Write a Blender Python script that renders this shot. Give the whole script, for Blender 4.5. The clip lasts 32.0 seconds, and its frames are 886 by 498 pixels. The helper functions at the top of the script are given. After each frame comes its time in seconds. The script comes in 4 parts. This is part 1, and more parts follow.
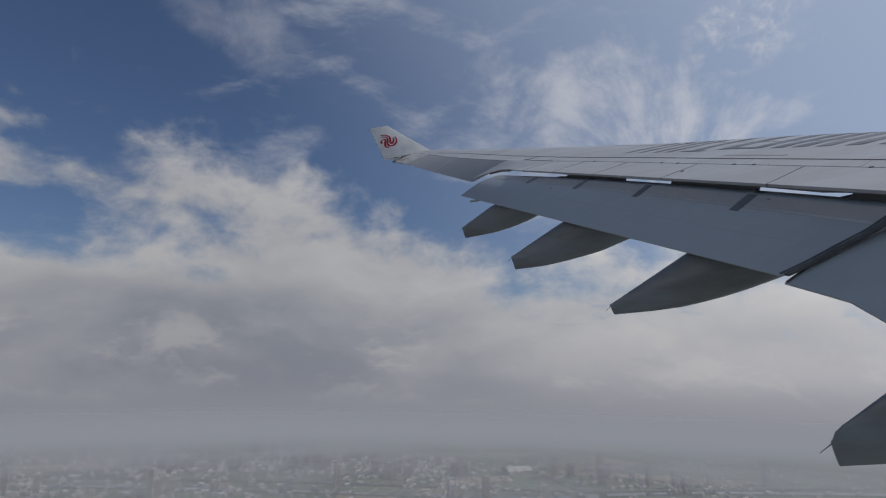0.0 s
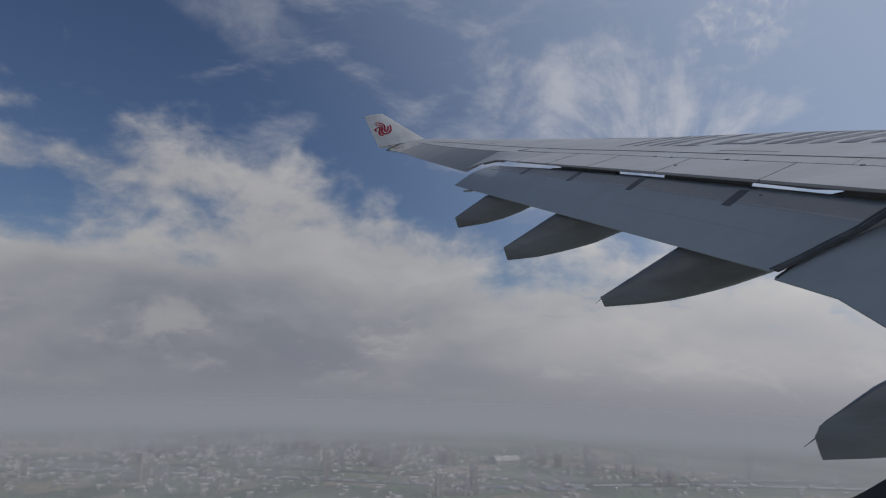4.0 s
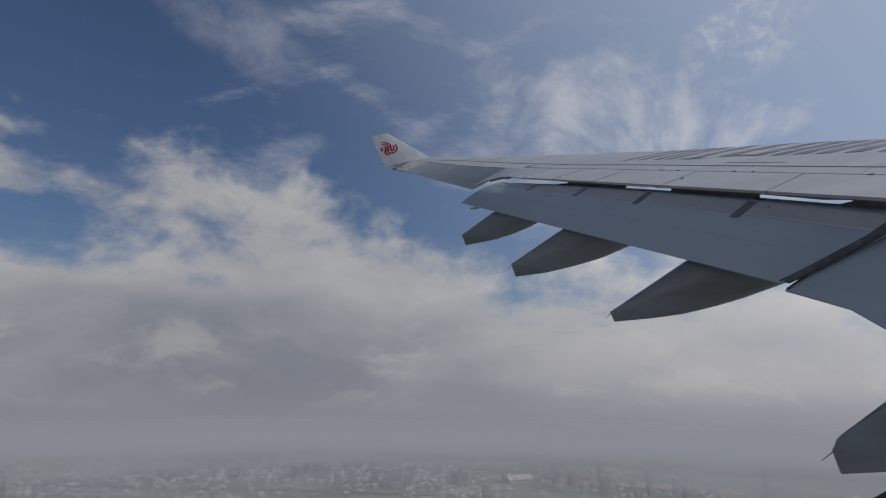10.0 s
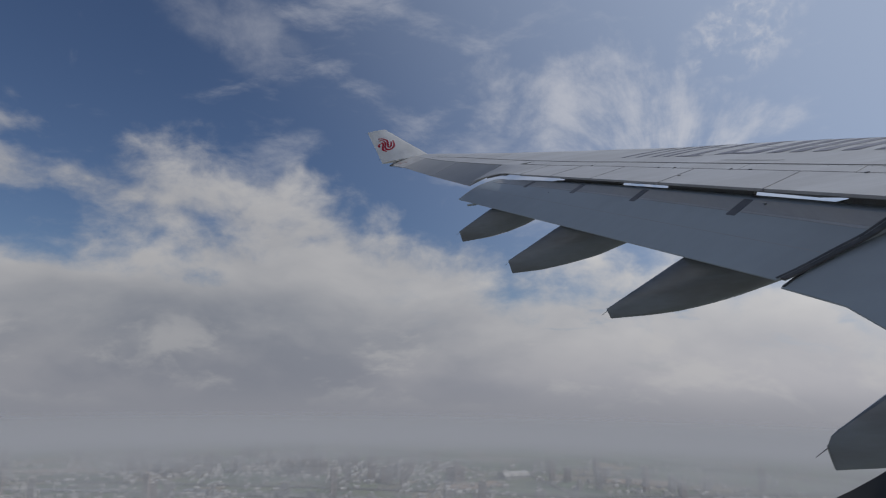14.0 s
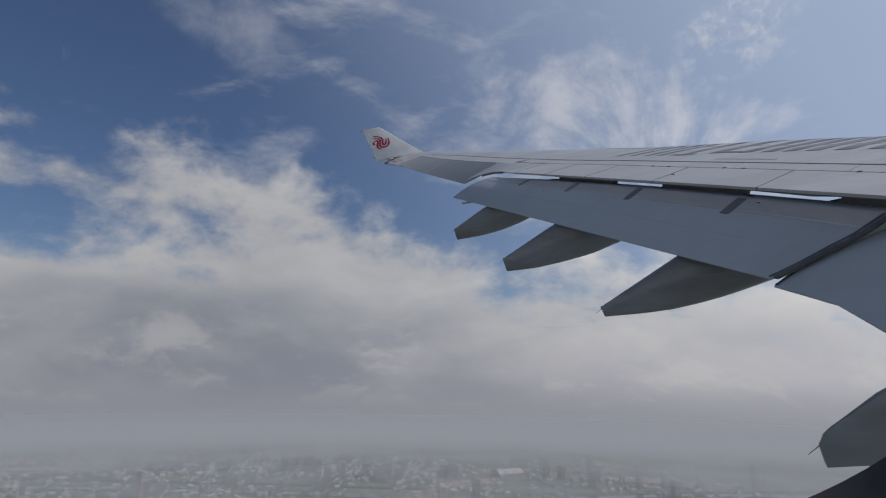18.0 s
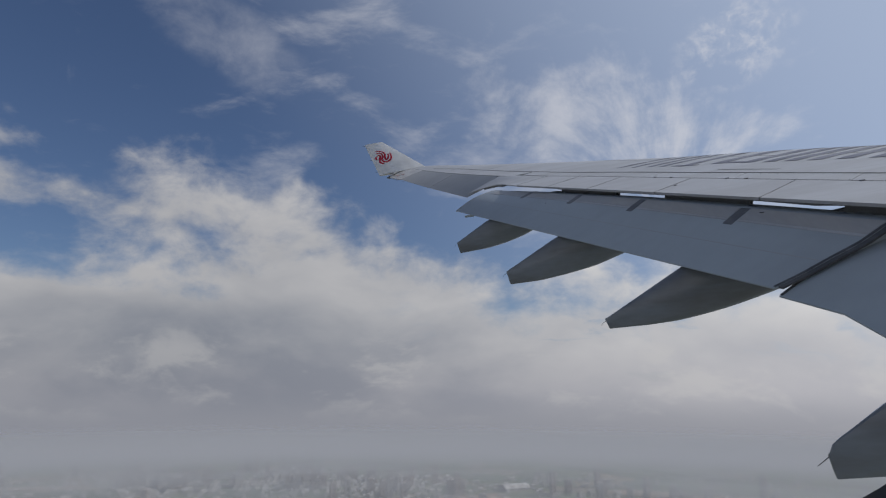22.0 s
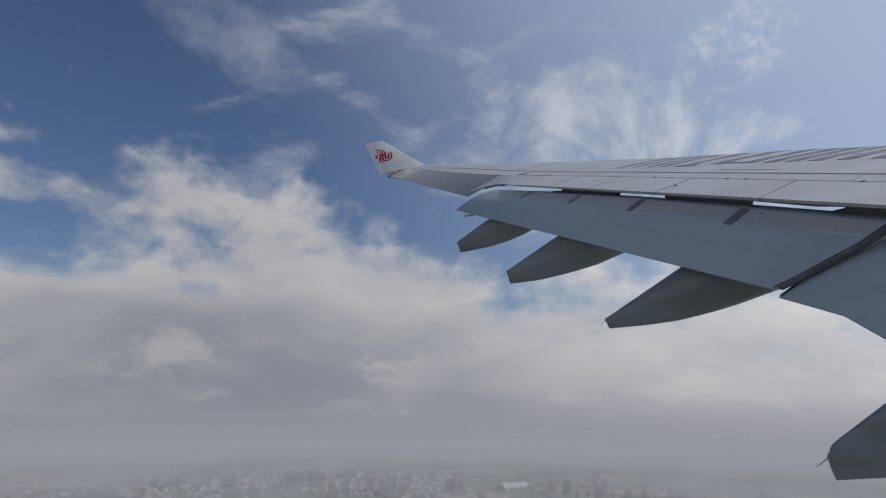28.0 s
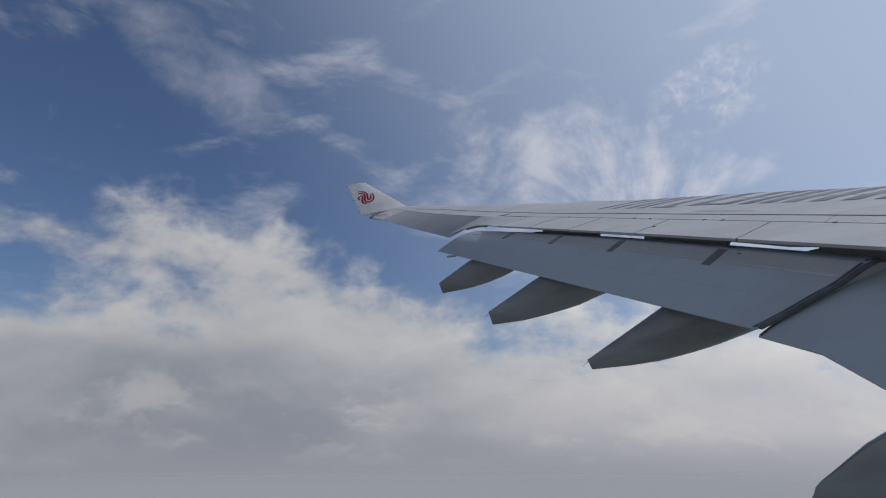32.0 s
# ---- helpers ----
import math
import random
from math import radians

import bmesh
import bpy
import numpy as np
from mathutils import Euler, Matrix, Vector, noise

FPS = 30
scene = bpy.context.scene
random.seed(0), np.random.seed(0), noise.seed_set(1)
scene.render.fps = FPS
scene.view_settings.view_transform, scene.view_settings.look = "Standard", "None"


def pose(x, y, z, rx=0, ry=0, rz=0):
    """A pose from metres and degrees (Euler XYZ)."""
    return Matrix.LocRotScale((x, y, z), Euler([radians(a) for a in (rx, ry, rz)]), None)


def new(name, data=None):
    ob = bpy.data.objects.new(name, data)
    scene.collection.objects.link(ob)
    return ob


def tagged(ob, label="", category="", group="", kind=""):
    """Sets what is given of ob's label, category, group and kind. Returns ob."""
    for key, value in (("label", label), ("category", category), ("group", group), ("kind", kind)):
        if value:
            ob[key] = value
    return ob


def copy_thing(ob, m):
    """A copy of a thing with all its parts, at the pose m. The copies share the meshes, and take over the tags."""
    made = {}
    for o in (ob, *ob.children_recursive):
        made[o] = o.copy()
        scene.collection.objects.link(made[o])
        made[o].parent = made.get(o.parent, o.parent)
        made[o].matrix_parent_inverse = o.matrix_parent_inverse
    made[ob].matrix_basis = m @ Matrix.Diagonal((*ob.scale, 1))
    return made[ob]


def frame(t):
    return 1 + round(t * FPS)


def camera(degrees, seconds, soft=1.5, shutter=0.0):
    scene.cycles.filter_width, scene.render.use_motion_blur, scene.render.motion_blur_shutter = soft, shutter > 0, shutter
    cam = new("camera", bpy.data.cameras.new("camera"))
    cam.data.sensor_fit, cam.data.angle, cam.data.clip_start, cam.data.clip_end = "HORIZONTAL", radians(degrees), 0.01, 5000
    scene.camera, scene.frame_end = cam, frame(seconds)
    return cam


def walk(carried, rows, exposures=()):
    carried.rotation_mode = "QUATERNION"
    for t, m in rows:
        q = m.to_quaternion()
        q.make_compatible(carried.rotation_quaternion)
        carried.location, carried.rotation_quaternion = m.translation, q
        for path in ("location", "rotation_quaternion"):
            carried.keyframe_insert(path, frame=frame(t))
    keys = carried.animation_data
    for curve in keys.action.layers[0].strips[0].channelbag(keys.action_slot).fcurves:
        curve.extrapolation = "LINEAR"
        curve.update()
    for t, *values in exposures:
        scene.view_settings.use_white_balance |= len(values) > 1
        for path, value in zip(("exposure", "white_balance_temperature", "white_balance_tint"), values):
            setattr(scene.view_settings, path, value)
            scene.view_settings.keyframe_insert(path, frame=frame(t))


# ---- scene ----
cam = camera(70.9, 32.0, soft=1.2)
ALT = 420.0
# seat in the aircraft's own axes: x to the nose, y outboard, z up; the rows are the turns of the camera in those axes
SEAT = pose(0, 0, 0, 84.5, 8, 5)
CRAFT = pose(0, 0, ALT, 102, -0.7, 0) @ SEAT.inverted()
ROWS = [
    (0, 5.17, -5.87, 7.99),
    (0.5, 5.22, -5.95, 7.94),
    (1, 5.3, -6.02, 7.81),
    (1.5, 5.32, -5.94, 8.15),
    (2, 5.31, -5.92, 7.97),
    (2.5, 5.21, -5.86, 7.74),
    (3, 5.22, -5.93, 7.48),
    (3.5, 4.79, -6.58, 6.9),
    (5.5, 4.19, -7.21, 6.83),
    (6, 4.04, -7.32, 6.58),
    (6.5, 4.3, -6.97, 6.97),
    (7, 4.54, -6.35, 7.52),
    (7.5, 4.73, -5.89, 7.47),
    (8, 4.9, -5.74, 7.55),
    (8.5, 5.06, -5.55, 7.58),
    (9, 5.22, -5.4, 7.83),
    (9.5, 5.17, -5.42, 7.81),
    (10, 5.19, -5.19, 7.96),
    (10.5, 4.99, -5.25, 8.03),
    (11, 4.75, -5.37, 8.04),
    (11.5, 4.47, -5.39, 7.85),
    (12, 4.68, -5.39, 8.27),
    (12.5, 4.78, -5.45, 8.31),
    (13, 5, -5.5, 8),
    (13.5, 4.93, -5.56, 7.7),
    (15.5, 4.97, -5.36, 8.14),
    (16, 4.71, -5.47, 7.61),
    (16.5, 4.71, -5.59, 7.62),
    (17, 4.71, -5.77, 7.38),
    (17.5, 4.56, -5.82, 7.39),
    (18, 4.45, -5.78, 7.58),
    (18.5, 4.52, -5.65, 7.52),
    (19, 4.61, -5.54, 7.39),
    (19.5, 4.65, -5.34, 7.67),
    (20, 4.75, -5.05, 7.86),
    (20.5, 4.79, -4.88, 8.04),
    (21, 4.81, -4.79, 8.09),
    (21.5, 4.81, -4.68, 8.13),
    (22, 4.69, -4.5, 8.28),
    (22.5, 4.57, -4.44, 8.35),
    (23, 4.52, -4.42, 8.19),
    (23.5, 4.57, -4.38, 8.36),
    (24, 4.55, -4.42, 8.18),
    (24.5, 4.64, -4.48, 8.19),
    (25, 4.71, -4.48, 8.17),
    (25.5, 4.75, -4.47, 8.26),
    (27.5, 4.67, -4.55, 8.3),
    (28, 4.7, -4.59, 8.04),
    (28.5, 4.69, -4.67, 8.1),
    (29, 4.67, -4.51, 8.1),
    (29.5, 4.62, -4.23, 8.1),
    (30, 4.39, -3.81, 8.1),
    (30.5, 3.48, -2.87, 8.1),
    (31, 3.17, -1.6, 8.1),
    (31.5, 3.07, -1.15, 8.1),
    (32, 3.03, -1.06, 8.1),
]
# the camera rises and sinks a few millimetres behind the window
SWAY = ((0, 3, 5.5, 9, 12, 18, 22, 28, 32), (0.004, 0.004, 0.0, 0.0, -0.003, -0.005, -0.003, 0.0, 0.0))
walk(cam, [(t, CRAFT @ pose(0, 0, float(np.interp(t, *SWAY)), 90 + pitch, roll, yaw)) for t, yaw, pitch, roll in ROWS],
     exposures=((0, 0.10), (3, 0.06), (6, -0.08), (9, 0.0), (13, 0.11), (19, 0.21), (25, 0.28), (28, 0.30), (32, 0.34)))

# ---- sky and sun ----
SUN_AZ, SUN_EL = 86.0, 42.0
world = bpy.data.worlds.new("sky")
scene.world = world
world.use_nodes = True
wn, wl = world.node_tree.nodes, world.node_tree.links
wn.clear()


def wnode(kind, operation=None):
    n = wn.new(kind)
    if operation:
        n.operation = operation
    return n


def math_node(op, a, b=None, c=None):
    n = wnode("ShaderNodeMath", op)
    for i, v in enumerate((a, b, c)):
        if v is None:
            continue
        if isinstance(v, (int, float)):
            n.inputs[i].default_value = v
        else:
            wl.new(v, n.inputs[i])
    return n.outputs[0]


def span(v, lo, hi):
    n = wnode("ShaderNodeMapRange")
    n.interpolation_type = "SMOOTHSTEP"
    wl.new(v, n.inputs["Value"])
    n.inputs["From Min"].default_value, n.inputs["From Max"].default_value = lo, hi
    return n.outputs["Result"]


def mix_colour(fac, a, b):
    n = wnode("ShaderNodeMixRGB")
    for s, v in zip(n.inputs, (fac, a, b)):
        if isinstance(v, (int, float)):
            s.default_value = v
        elif isinstance(v, tuple):
            s.default_value = (*v, 1)
        else:
            wl.new(v, s)
    return n.outputs[0]


sky = wnode("ShaderNodeTexSky")
sky.sky_type = "NISHITA"
sky.sun_disc = False
sky.sun_elevation, sky.sun_rotation = radians(SUN_EL), radians(SUN_AZ)
sky.altitude, sky.air_density, sky.dust_density, sky.ozone_density = 500, 1.0, 0.6, 2.0
coord = wnode("ShaderNodeTexCoord")
part_xyz = wnode("ShaderNodeSeparateXYZ")
wl.new(coord.outputs["Generated"], part_xyz.inputs[0])
dx, dy, dz = part_xyz.outputs


az_deg = math_node("MULTIPLY", math_node("ARCTAN2", dx, dy), 57.29578)
el_deg = math_node("MULTIPLY", math_node("ARCSINE", dz), 57.29578)


def cloud_noise(scale, stretch, detail, rough, distortion, shift, warp=None, turn=0.0):
    m = wnode("ShaderNodeMapping")
    wl.new(warp or coord.outputs["Generated"], m.inputs["Vector"])
    m.inputs["Scale"].default_value = (1, 1, stretch)
    m.inputs["Location"].default_value = shift
    m.inputs["Rotation"].default_value = (0, radians(turn), 0)
    n = wnode("ShaderNodeTexNoise")
    wl.new(m.outputs[0], n.inputs["Vector"])
    n.inputs["Scale"].default_value, n.inputs["Detail"].default_value = scale, detail
    n.inputs["Roughness"].default_value, n.inputs["Distortion"].default_value = rough, distortion
    return n.outputs["Fac"]


def toward(x, y, z, lo, hi):
    """1 near the way (x, y, z), 0 away from it; lo and hi are cosines."""
    d = wnode("ShaderNodeVectorMath", "DOT_PRODUCT")
    wl.new(coord.outputs["Generated"], d.inputs[0])
    d.inputs[1].default_value = Vector((x, y, z)).normalized()
    return span(d.outputs["Value"], lo, hi)


def plus(*terms):
    out = terms[0]
    for t in terms[1:]:
        out = math_node("ADD", out, t)
    return out


def times(*terms):
    out = terms[0]
    for t in terms[1:]:
        out = math_node("MULTIPLY", out, t)
    return out


def centred(v, gain):
    return math_node("MULTIPLY", math_node("SUBTRACT", v, 0.5), gain)


def height_over(azimuths, heights):
    """A smooth line of heights in degrees over the azimuth."""
    r = wnode("ShaderNodeValToRGB")
    r.color_ramp.interpolation = "B_SPLINE"
    e = r.color_ramp.elements
    while len(e) < len(azimuths):
        e.new(0.5)
    for k, (a, h) in enumerate(zip(azimuths, heights)):
        e[k].position = (a + 90) / 180
        e[k].color = (h / 50, h / 50, h / 50, 1)
    wl.new(math_node("MULTIPLY_ADD", az_deg, 1 / 180, 0.5), r.inputs[0])
    return math_node("MULTIPLY", r.outputs[0], 50.0)


def oval(az0, el0, wide, high, lean=0.0):
    """1 in the middle of a leaning oval patch of sky, 0 at its rim and beyond."""
    a, e = math_node("SUBTRACT", az_deg, az0), math_node("SUBTRACT", el_deg, el0)
    c, s = math.cos(radians(lean)), math.sin(radians(lean))
    p = math_node("MULTIPLY", plus(math_node("MULTIPLY", a, c), math_node("MULTIPLY", e, s)), 1 / wide)
    q = math_node("MULTIPLY", plus(math_node("MULTIPLY", a, -s), math_node("MULTIPLY", e, c)), 1 / high)
    return span(plus(times(p, p), times(q, q)), 1.0, 0.0)


# curling of the cloud shapes: the noise is read along a gently warped sphere
curl = wnode("ShaderNodeTexNoise")
wl.new(coord.outputs["Generated"], curl.inputs["Vector"])
curl.inputs["Scale"].default_value, curl.inputs["Detail"].default_value = 3.2, 4
curl_off = wnode("ShaderNodeVectorMath", "MULTIPLY_ADD")
wl.new(curl.outputs["Color"], curl_off.inputs[0])
curl_off.inputs[1].default_value = (0.10, 0.10, 0.10)
wl.new(coord.outputs["Generated"], curl_off.inputs[2])
curled = curl_off.outputs[0]

big = cloud_noise(2.6, 1.4, 3, 0.5, 0.0, (0.35, 0.1, 0.2), curled)
lump = cloud_noise(6.5, 1.5, 9, 0.54, 0.0, (1.3, 0.7, 0.4), curled)
fine = cloud_noise(19.0, 1.5, 9, 0.60, 0.2, (0.2, 1.9, 0.6), curled)
soft = cloud_noise(4.2, 2.2, 5, 0.50, 0.0, (2.1, 0.3, 1.4), curled)
# the deck: thick low in the sky, its top a broken line that stands high away from the nose
deck_top = height_over((-90, -50, -37, -29, -21, -16, -9, -3, 5, 14, 22, 36, 60, 90), (22, 18, 16.0, 18, 19.5, 18.5, 16.0, 14.0, 12.0, 11.0, 10.5, 9.5, 10, 14))
deck = math_node("MULTIPLY", math_node("SUBTRACT", deck_top, el_deg), 1 / 9.0)
# a torn lane runs through it away from the nose
deck = math_node("SUBTRACT", deck, math_node("MULTIPLY", oval(-29.0, 11.0, 19.0, 4.6, -7.0), 0.85))
deck = plus(deck, centred(lump, 2.6), centred(fine, 0.75), centred(big, 0.8))
deck_mask = span(deck, -0.20, 0.62)
# thin rents low in the deck
rents = times(span(plus(cloud_noise(7.0, 4.2, 7, 0.55, 0.3, (0.5, 2.2, 0.1), curled), 0.0), 0.60, 0.72), span(el_deg, -2.0, 3.0), span(az_deg, -10.0, 14.0))
deck_mask = math_node("MULTIPLY", deck_mask, math_node("SUBTRACT", 1.0, math_node("MULTIPLY", rents, 0.55)))

# fan of ice wisps over the wing: streaks that spread from one point
fa, fe = math_node("SUBTRACT", az_deg, 21.0), math_node("SUBTRACT", el_deg, 15.0)
reach = math_node("SQRT", plus(times(fa, fa), times(fe, fe)))
ray = wnode("ShaderNodeCombineXYZ")
wl.new(math_node("DIVIDE", fa, reach), ray.inputs[0])
wl.new(math_node("DIVIDE", fe, reach), ray.inputs[1])
wl.new(math_node("MULTIPLY", reach, 0.05), ray.inputs[2])
ray_bend = wnode("ShaderNodeVectorMath", "MULTIPLY_ADD")
wl.new(curl.outputs["Color"], ray_bend.inputs[0])
ray_bend.inputs[1].default_value = (0.30, 0.30, 0.30)
wl.new(ray.outputs[0], ray_bend.inputs[2])
rays = cloud_noise(2.6, 1.0, 8, 0.60, 0.0, (0.4, 0.9, 0.3), ray_bend.outputs[0])
fan = plus(centred(rays, 2.8), centred(fine, 1.1), centred(lump, 0.6), math_node("MULTIPLY_ADD", oval(17.0, 22.0, 20.0, 9.5, -8.0), 1.05, -0.52))
fan_mask = math_node("MULTIPLY", span(fan, -0.05, 1.15), 0.64)
# torn patch high away from the nose, and faint veils
patch = plus(centred(lump, 1.8), centred(fine, 0.9), math_node("MULTIPLY_ADD", oval(-22.0, 30.5, 13.0, 5.0, -20.0), 0.9, -0.45))
patch_mask = math_node("MULTIPLY", span(patch, -0.1, 1.1), 0.48)
veil = times(span(cloud_noise(4.5, 2.8, 8, 0.60, 0.1, (0.7, 1.5, 0.9), curled, 35.0), 0.50, 0.78), 0.5)
# ripples of high cloud
wave = wnode("ShaderNodeTexWave")
wl.new(curled, wave.inputs["Vector"])
wave.wave_profile, wave.bands_direction = "SIN", "DIAGONAL"
wave.inputs["Scale"].default_value, wave.inputs["Distortion"].default_value, wave.inputs["Detail"].default_value, wave.inputs["Detail Scale"].default_value = 30.0, 5.0, 4.0, 2.5
ripple = times(oval(27.5, 28.5, 6.5, 4.0, 15.0), plus(times(wave.outputs["Fac"], 0.45), 0.1), span(fine, 0.40, 0.62))

SUN_WAY = (math.sin(radians(SUN_AZ)) * math.cos(radians(SUN_EL)), math.cos(radians(SUN_AZ)) * math.cos(radians(SUN_EL)), math.sin(radians(SUN_EL)))
aureole, glow = toward(*SUN_WAY, -0.25, 0.95), toward(*SUN_WAY, 0.03, 1.02)
dim = wnode("ShaderNodeMixRGB")
dim.blend_type = "MULTIPLY"
dim.inputs[0].default_value = 1.0
wl.new(sky.outputs[0], dim.inputs[1])
dim.inputs[2].default_value = (0.425, 0.455, 0.535, 1)
clear = mix_colour(math_node("MULTIPLY", glow, 0.85), dim.outputs[0], (3.9, 4.6, 5.9))
thin = math_node("MAXIMUM", math_node("MAXIMUM", fan_mask, patch_mask), math_node("MAXIMUM", veil, ripple))
col = mix_colour(thin, clear, mix_colour(aureole, (3.8, 3.9, 4.3), (5.9, 5.9, 6.2)))
# the deck is bright along its crest and greyer further in
crest = span(deck, 1.7, 0.1)
tone = plus(math_node("MULTIPLY", crest, 0.55), centred(soft, 1.6), centred(lump, 1.1), centred(fine, 0.35), 0.20)
tone = math_node("MINIMUM", math_node("MAXIMUM", tone, 0.0), 1.0)
body = mix_colour(tone, mix_colour(aureole, (1.88, 2.02, 2.36), (4.3, 4.3, 4.6)), mix_colour(aureole, (4.0, 3.95, 4.0), (6.5, 6.4, 6.3)))
col = mix_colour(math_node("MULTIPLY", deck_mask, 0.97), col, body)
# haze thickens towards the land
LAND_HAZE = ((2.15, 2.24, 2.56), (3.0, 3.03, 3.33))
haze = span(el_deg, 8.0, -3.0)
haze_col = mix_colour(aureole, (1.75, 1.88, 2.25), (4.4, 4.35, 4.75))
haze_col = mix_colour(span(soft, 0.35, 0.65), haze_col, mix_colour(aureole, (2.4, 2.45, 2.75), (4.7, 4.6, 4.9)))
# over the land it is nearly one even grey
haze_col = mix_colour(span(el_deg, 1.0, -3.0), haze_col, mix_colour(aureole, *LAND_HAZE))
col = mix_colour(haze, col, haze_col)
# small heaps of cloud low in the haze
heaps = span(plus(cloud_noise(8.0, 2.4, 9, 0.56, 0.0, (0.9, 0.25, 0.75), curled), centred(fine, 0.12)), 0.49, 0.64)
heaps = times(heaps, span(el_deg, 7.0, 3.0), span(el_deg, -3.0, 0.5))
col = mix_colour(math_node("MULTIPLY", heaps, 0.5), col, mix_colour(aureole, (3.5, 3.5, 3.6), (5.2, 5.1, 5.1)))
back = wnode("ShaderNodeBackground")
wl.new(col, back.inputs["Color"])
back.inputs["Strength"].default_value = 0.1
outw = wnode("ShaderNodeOutputWorld")
wl.new(back.outputs[0], outw.inputs[0])

lamp = bpy.data.lights.new("sun", "SUN")
lamp.energy, lamp.angle, lamp.color = 2.6, radians(0.6), (1.0, 0.95, 0.88)
sun = new("sun", lamp)
to_sun = Vector(SUN_WAY)
sun.matrix_world = Matrix.Translation((0, 0, ALT + 300)) @ to_sun.to_track_quat("Z", "Y").to_matrix().to_4x4()


# ---- materials ----
def material(name, colour, rough=0.5, metal=0.0, second=None, scale=2.0, spread=(0.42, 0.62), grain=0.0, grain_scale=60.0, bump=0.0, stretch=(1, 1, 1), coat=0.0, per_object=0.0):
    """Paint with stains at one scale and grain at another, and a fine relief."""
    m = bpy.data.materials.new(name)
    m.use_nodes = True
    nt = m.node_tree
    n, l = nt.nodes, nt.links
    p = n["Principled BSDF"]
    p.inputs["Roughness"].default_value, p.inputs["Metallic"].default_value = rough, metal
    p.inputs["Coat Weight"].default_value = coat
    tc, mp = n.new("ShaderNodeTexCoord"), n.new("ShaderNodeMapping")
    l.new(tc.outputs["Object"], mp.inputs[0])
    mp.inputs["Scale"].default_value = stretch
    a, g = n.new("ShaderNodeTexNoise"), n.new("ShaderNodeTexNoise")
    for t, s, d in ((a, scale, 6), (g, grain_scale, 3)):
        l.new(mp.outputs[0], t.inputs["Vector"])
        t.inputs["Scale"].default_value, t.inputs["Detail"].default_value = s, d
    r = n.new("ShaderNodeMapRange")
    r.interpolation_type = "SMOOTHSTEP"
    l.new(a.outputs["Fac"], r.inputs["Value"])
    r.inputs["From Min"].default_value, r.inputs["From Max"].default_value = spread
    mx = n.new("ShaderNodeMixRGB")
    mx.inputs[1].default_value = (*colour, 1)
    mx.inputs[2].default_value = (*(second or colour), 1)
    l.new(r.outputs["Result"], mx.inputs[0])
    out = mx.outputs[0]
    if grain:
        gm = n.new("ShaderNodeMapRange")
        l.new(g.outputs["Fac"], gm.inputs["Value"])
        gm.inputs["From Min"].default_value, gm.inputs["From Max"].default_value = 0.3, 0.7
        gm.inputs["To Min"].default_value, gm.inputs["To Max"].default_value = 1 - grain, 1 + grain
        hv = n.new("ShaderNodeHueSaturation")
        l.new(out, hv.inputs["Color"])
        l.new(gm.outputs["Result"], hv.inputs["Value"])
        out = hv.outputs["Color"]
    if per_object:
        oi, om, hv = n.new("ShaderNodeObjectInfo"), n.new("ShaderNodeMapRange"), n.new("ShaderNodeHueSaturation")
        l.new(oi.outputs["Random"], om.inputs["Value"])
        om.inputs["To Min"].default_value, om.inputs["To Max"].default_value = 1 - per_object, 1 + per_object
        l.new(out, hv.inputs["Color"])
        l.new(om.outputs["Result"], hv.inputs["Value"])
        out = hv.outputs["Color"]
    l.new(out, p.inputs["Base Color"])
    if bump:
        b = n.new("ShaderNodeBump")
        b.inputs["Strength"].default_value, b.inputs["Distance"].default_value = bump, 0.01
        l.new(g.outputs["Fac"], b.inputs["Height"])
        l.new(b.outputs[0], p.inputs["Normal"])
    return m


WING_GREY = material("wing_grey_paint", (0.37, 0.38, 0.40), 0.42, second=(0.33, 0.335, 0.345), scale=0.7, grain=0.05, grain_scale=9, stretch=(0.35, 1.6, 1), bump=0.02)
SPOILER_GREY = material("spoiler_grey_paint", (0.36, 0.37, 0.39), 0.45, second=(0.32, 0.325, 0.34), scale=0.9, grain=0.05, grain_scale=12, stretch=(0.4, 1.5, 1), per_object=0.05)
FLAP_GREY = material("flap_grey_paint", (0.30, 0.342, 0.37), 0.33, second=(0.27, 0.305, 0.33), scale=0.5, grain=0.03, grain_scale=5, stretch=(0.5, 1.0, 1))
AILERON_GREY = material("aileron_grey_paint", (0.315, 0.32, 0.322), 0.38, second=(0.285, 0.288, 0.29), scale=0.6, grain=0.04, grain_scale=6, stretch=(0.5, 1.0, 1))
FLAP_NOSE = material("flap_nose_paint", (0.305, 0.31, 0.315), 0.42, second=(0.33, 0.32, 0.305), scale=0.9, grain=0.05, grain_scale=10, stretch=(1.6, 0.3, 1))
FAIRING_GREY = material("fairing_grey_paint", (0.165, 0.187, 0.213), 0.30, second=(0.13, 0.14, 0.153), scale=1.3, grain=0.06, grain_scale=12, stretch=(0.5, 1, 2), coat=0.3)
WHITE = material("white_paint", (0.80, 0.80, 0.79), 0.3, second=(0.72, 0.72, 0.71), scale=1.5, grain=0.03, grain_scale=20)
RED = material("red_paint", (0.50, 0.02, 0.04), 0.35, second=(0.42, 0.018, 0.035), scale=4)
TIP_GREY = material("tip_grey_paint", (0.52, 0.52, 0.52), 0.4, second=(0.42, 0.415, 0.41), scale=2.5, grain=0.06, grain_scale=14)
FADED_RED = material("faded_red_marking", (0.40, 0.25, 0.24), 0.5, second=(0.5, 0.42, 0.41), scale=5, grain=0.2, grain_scale=18)
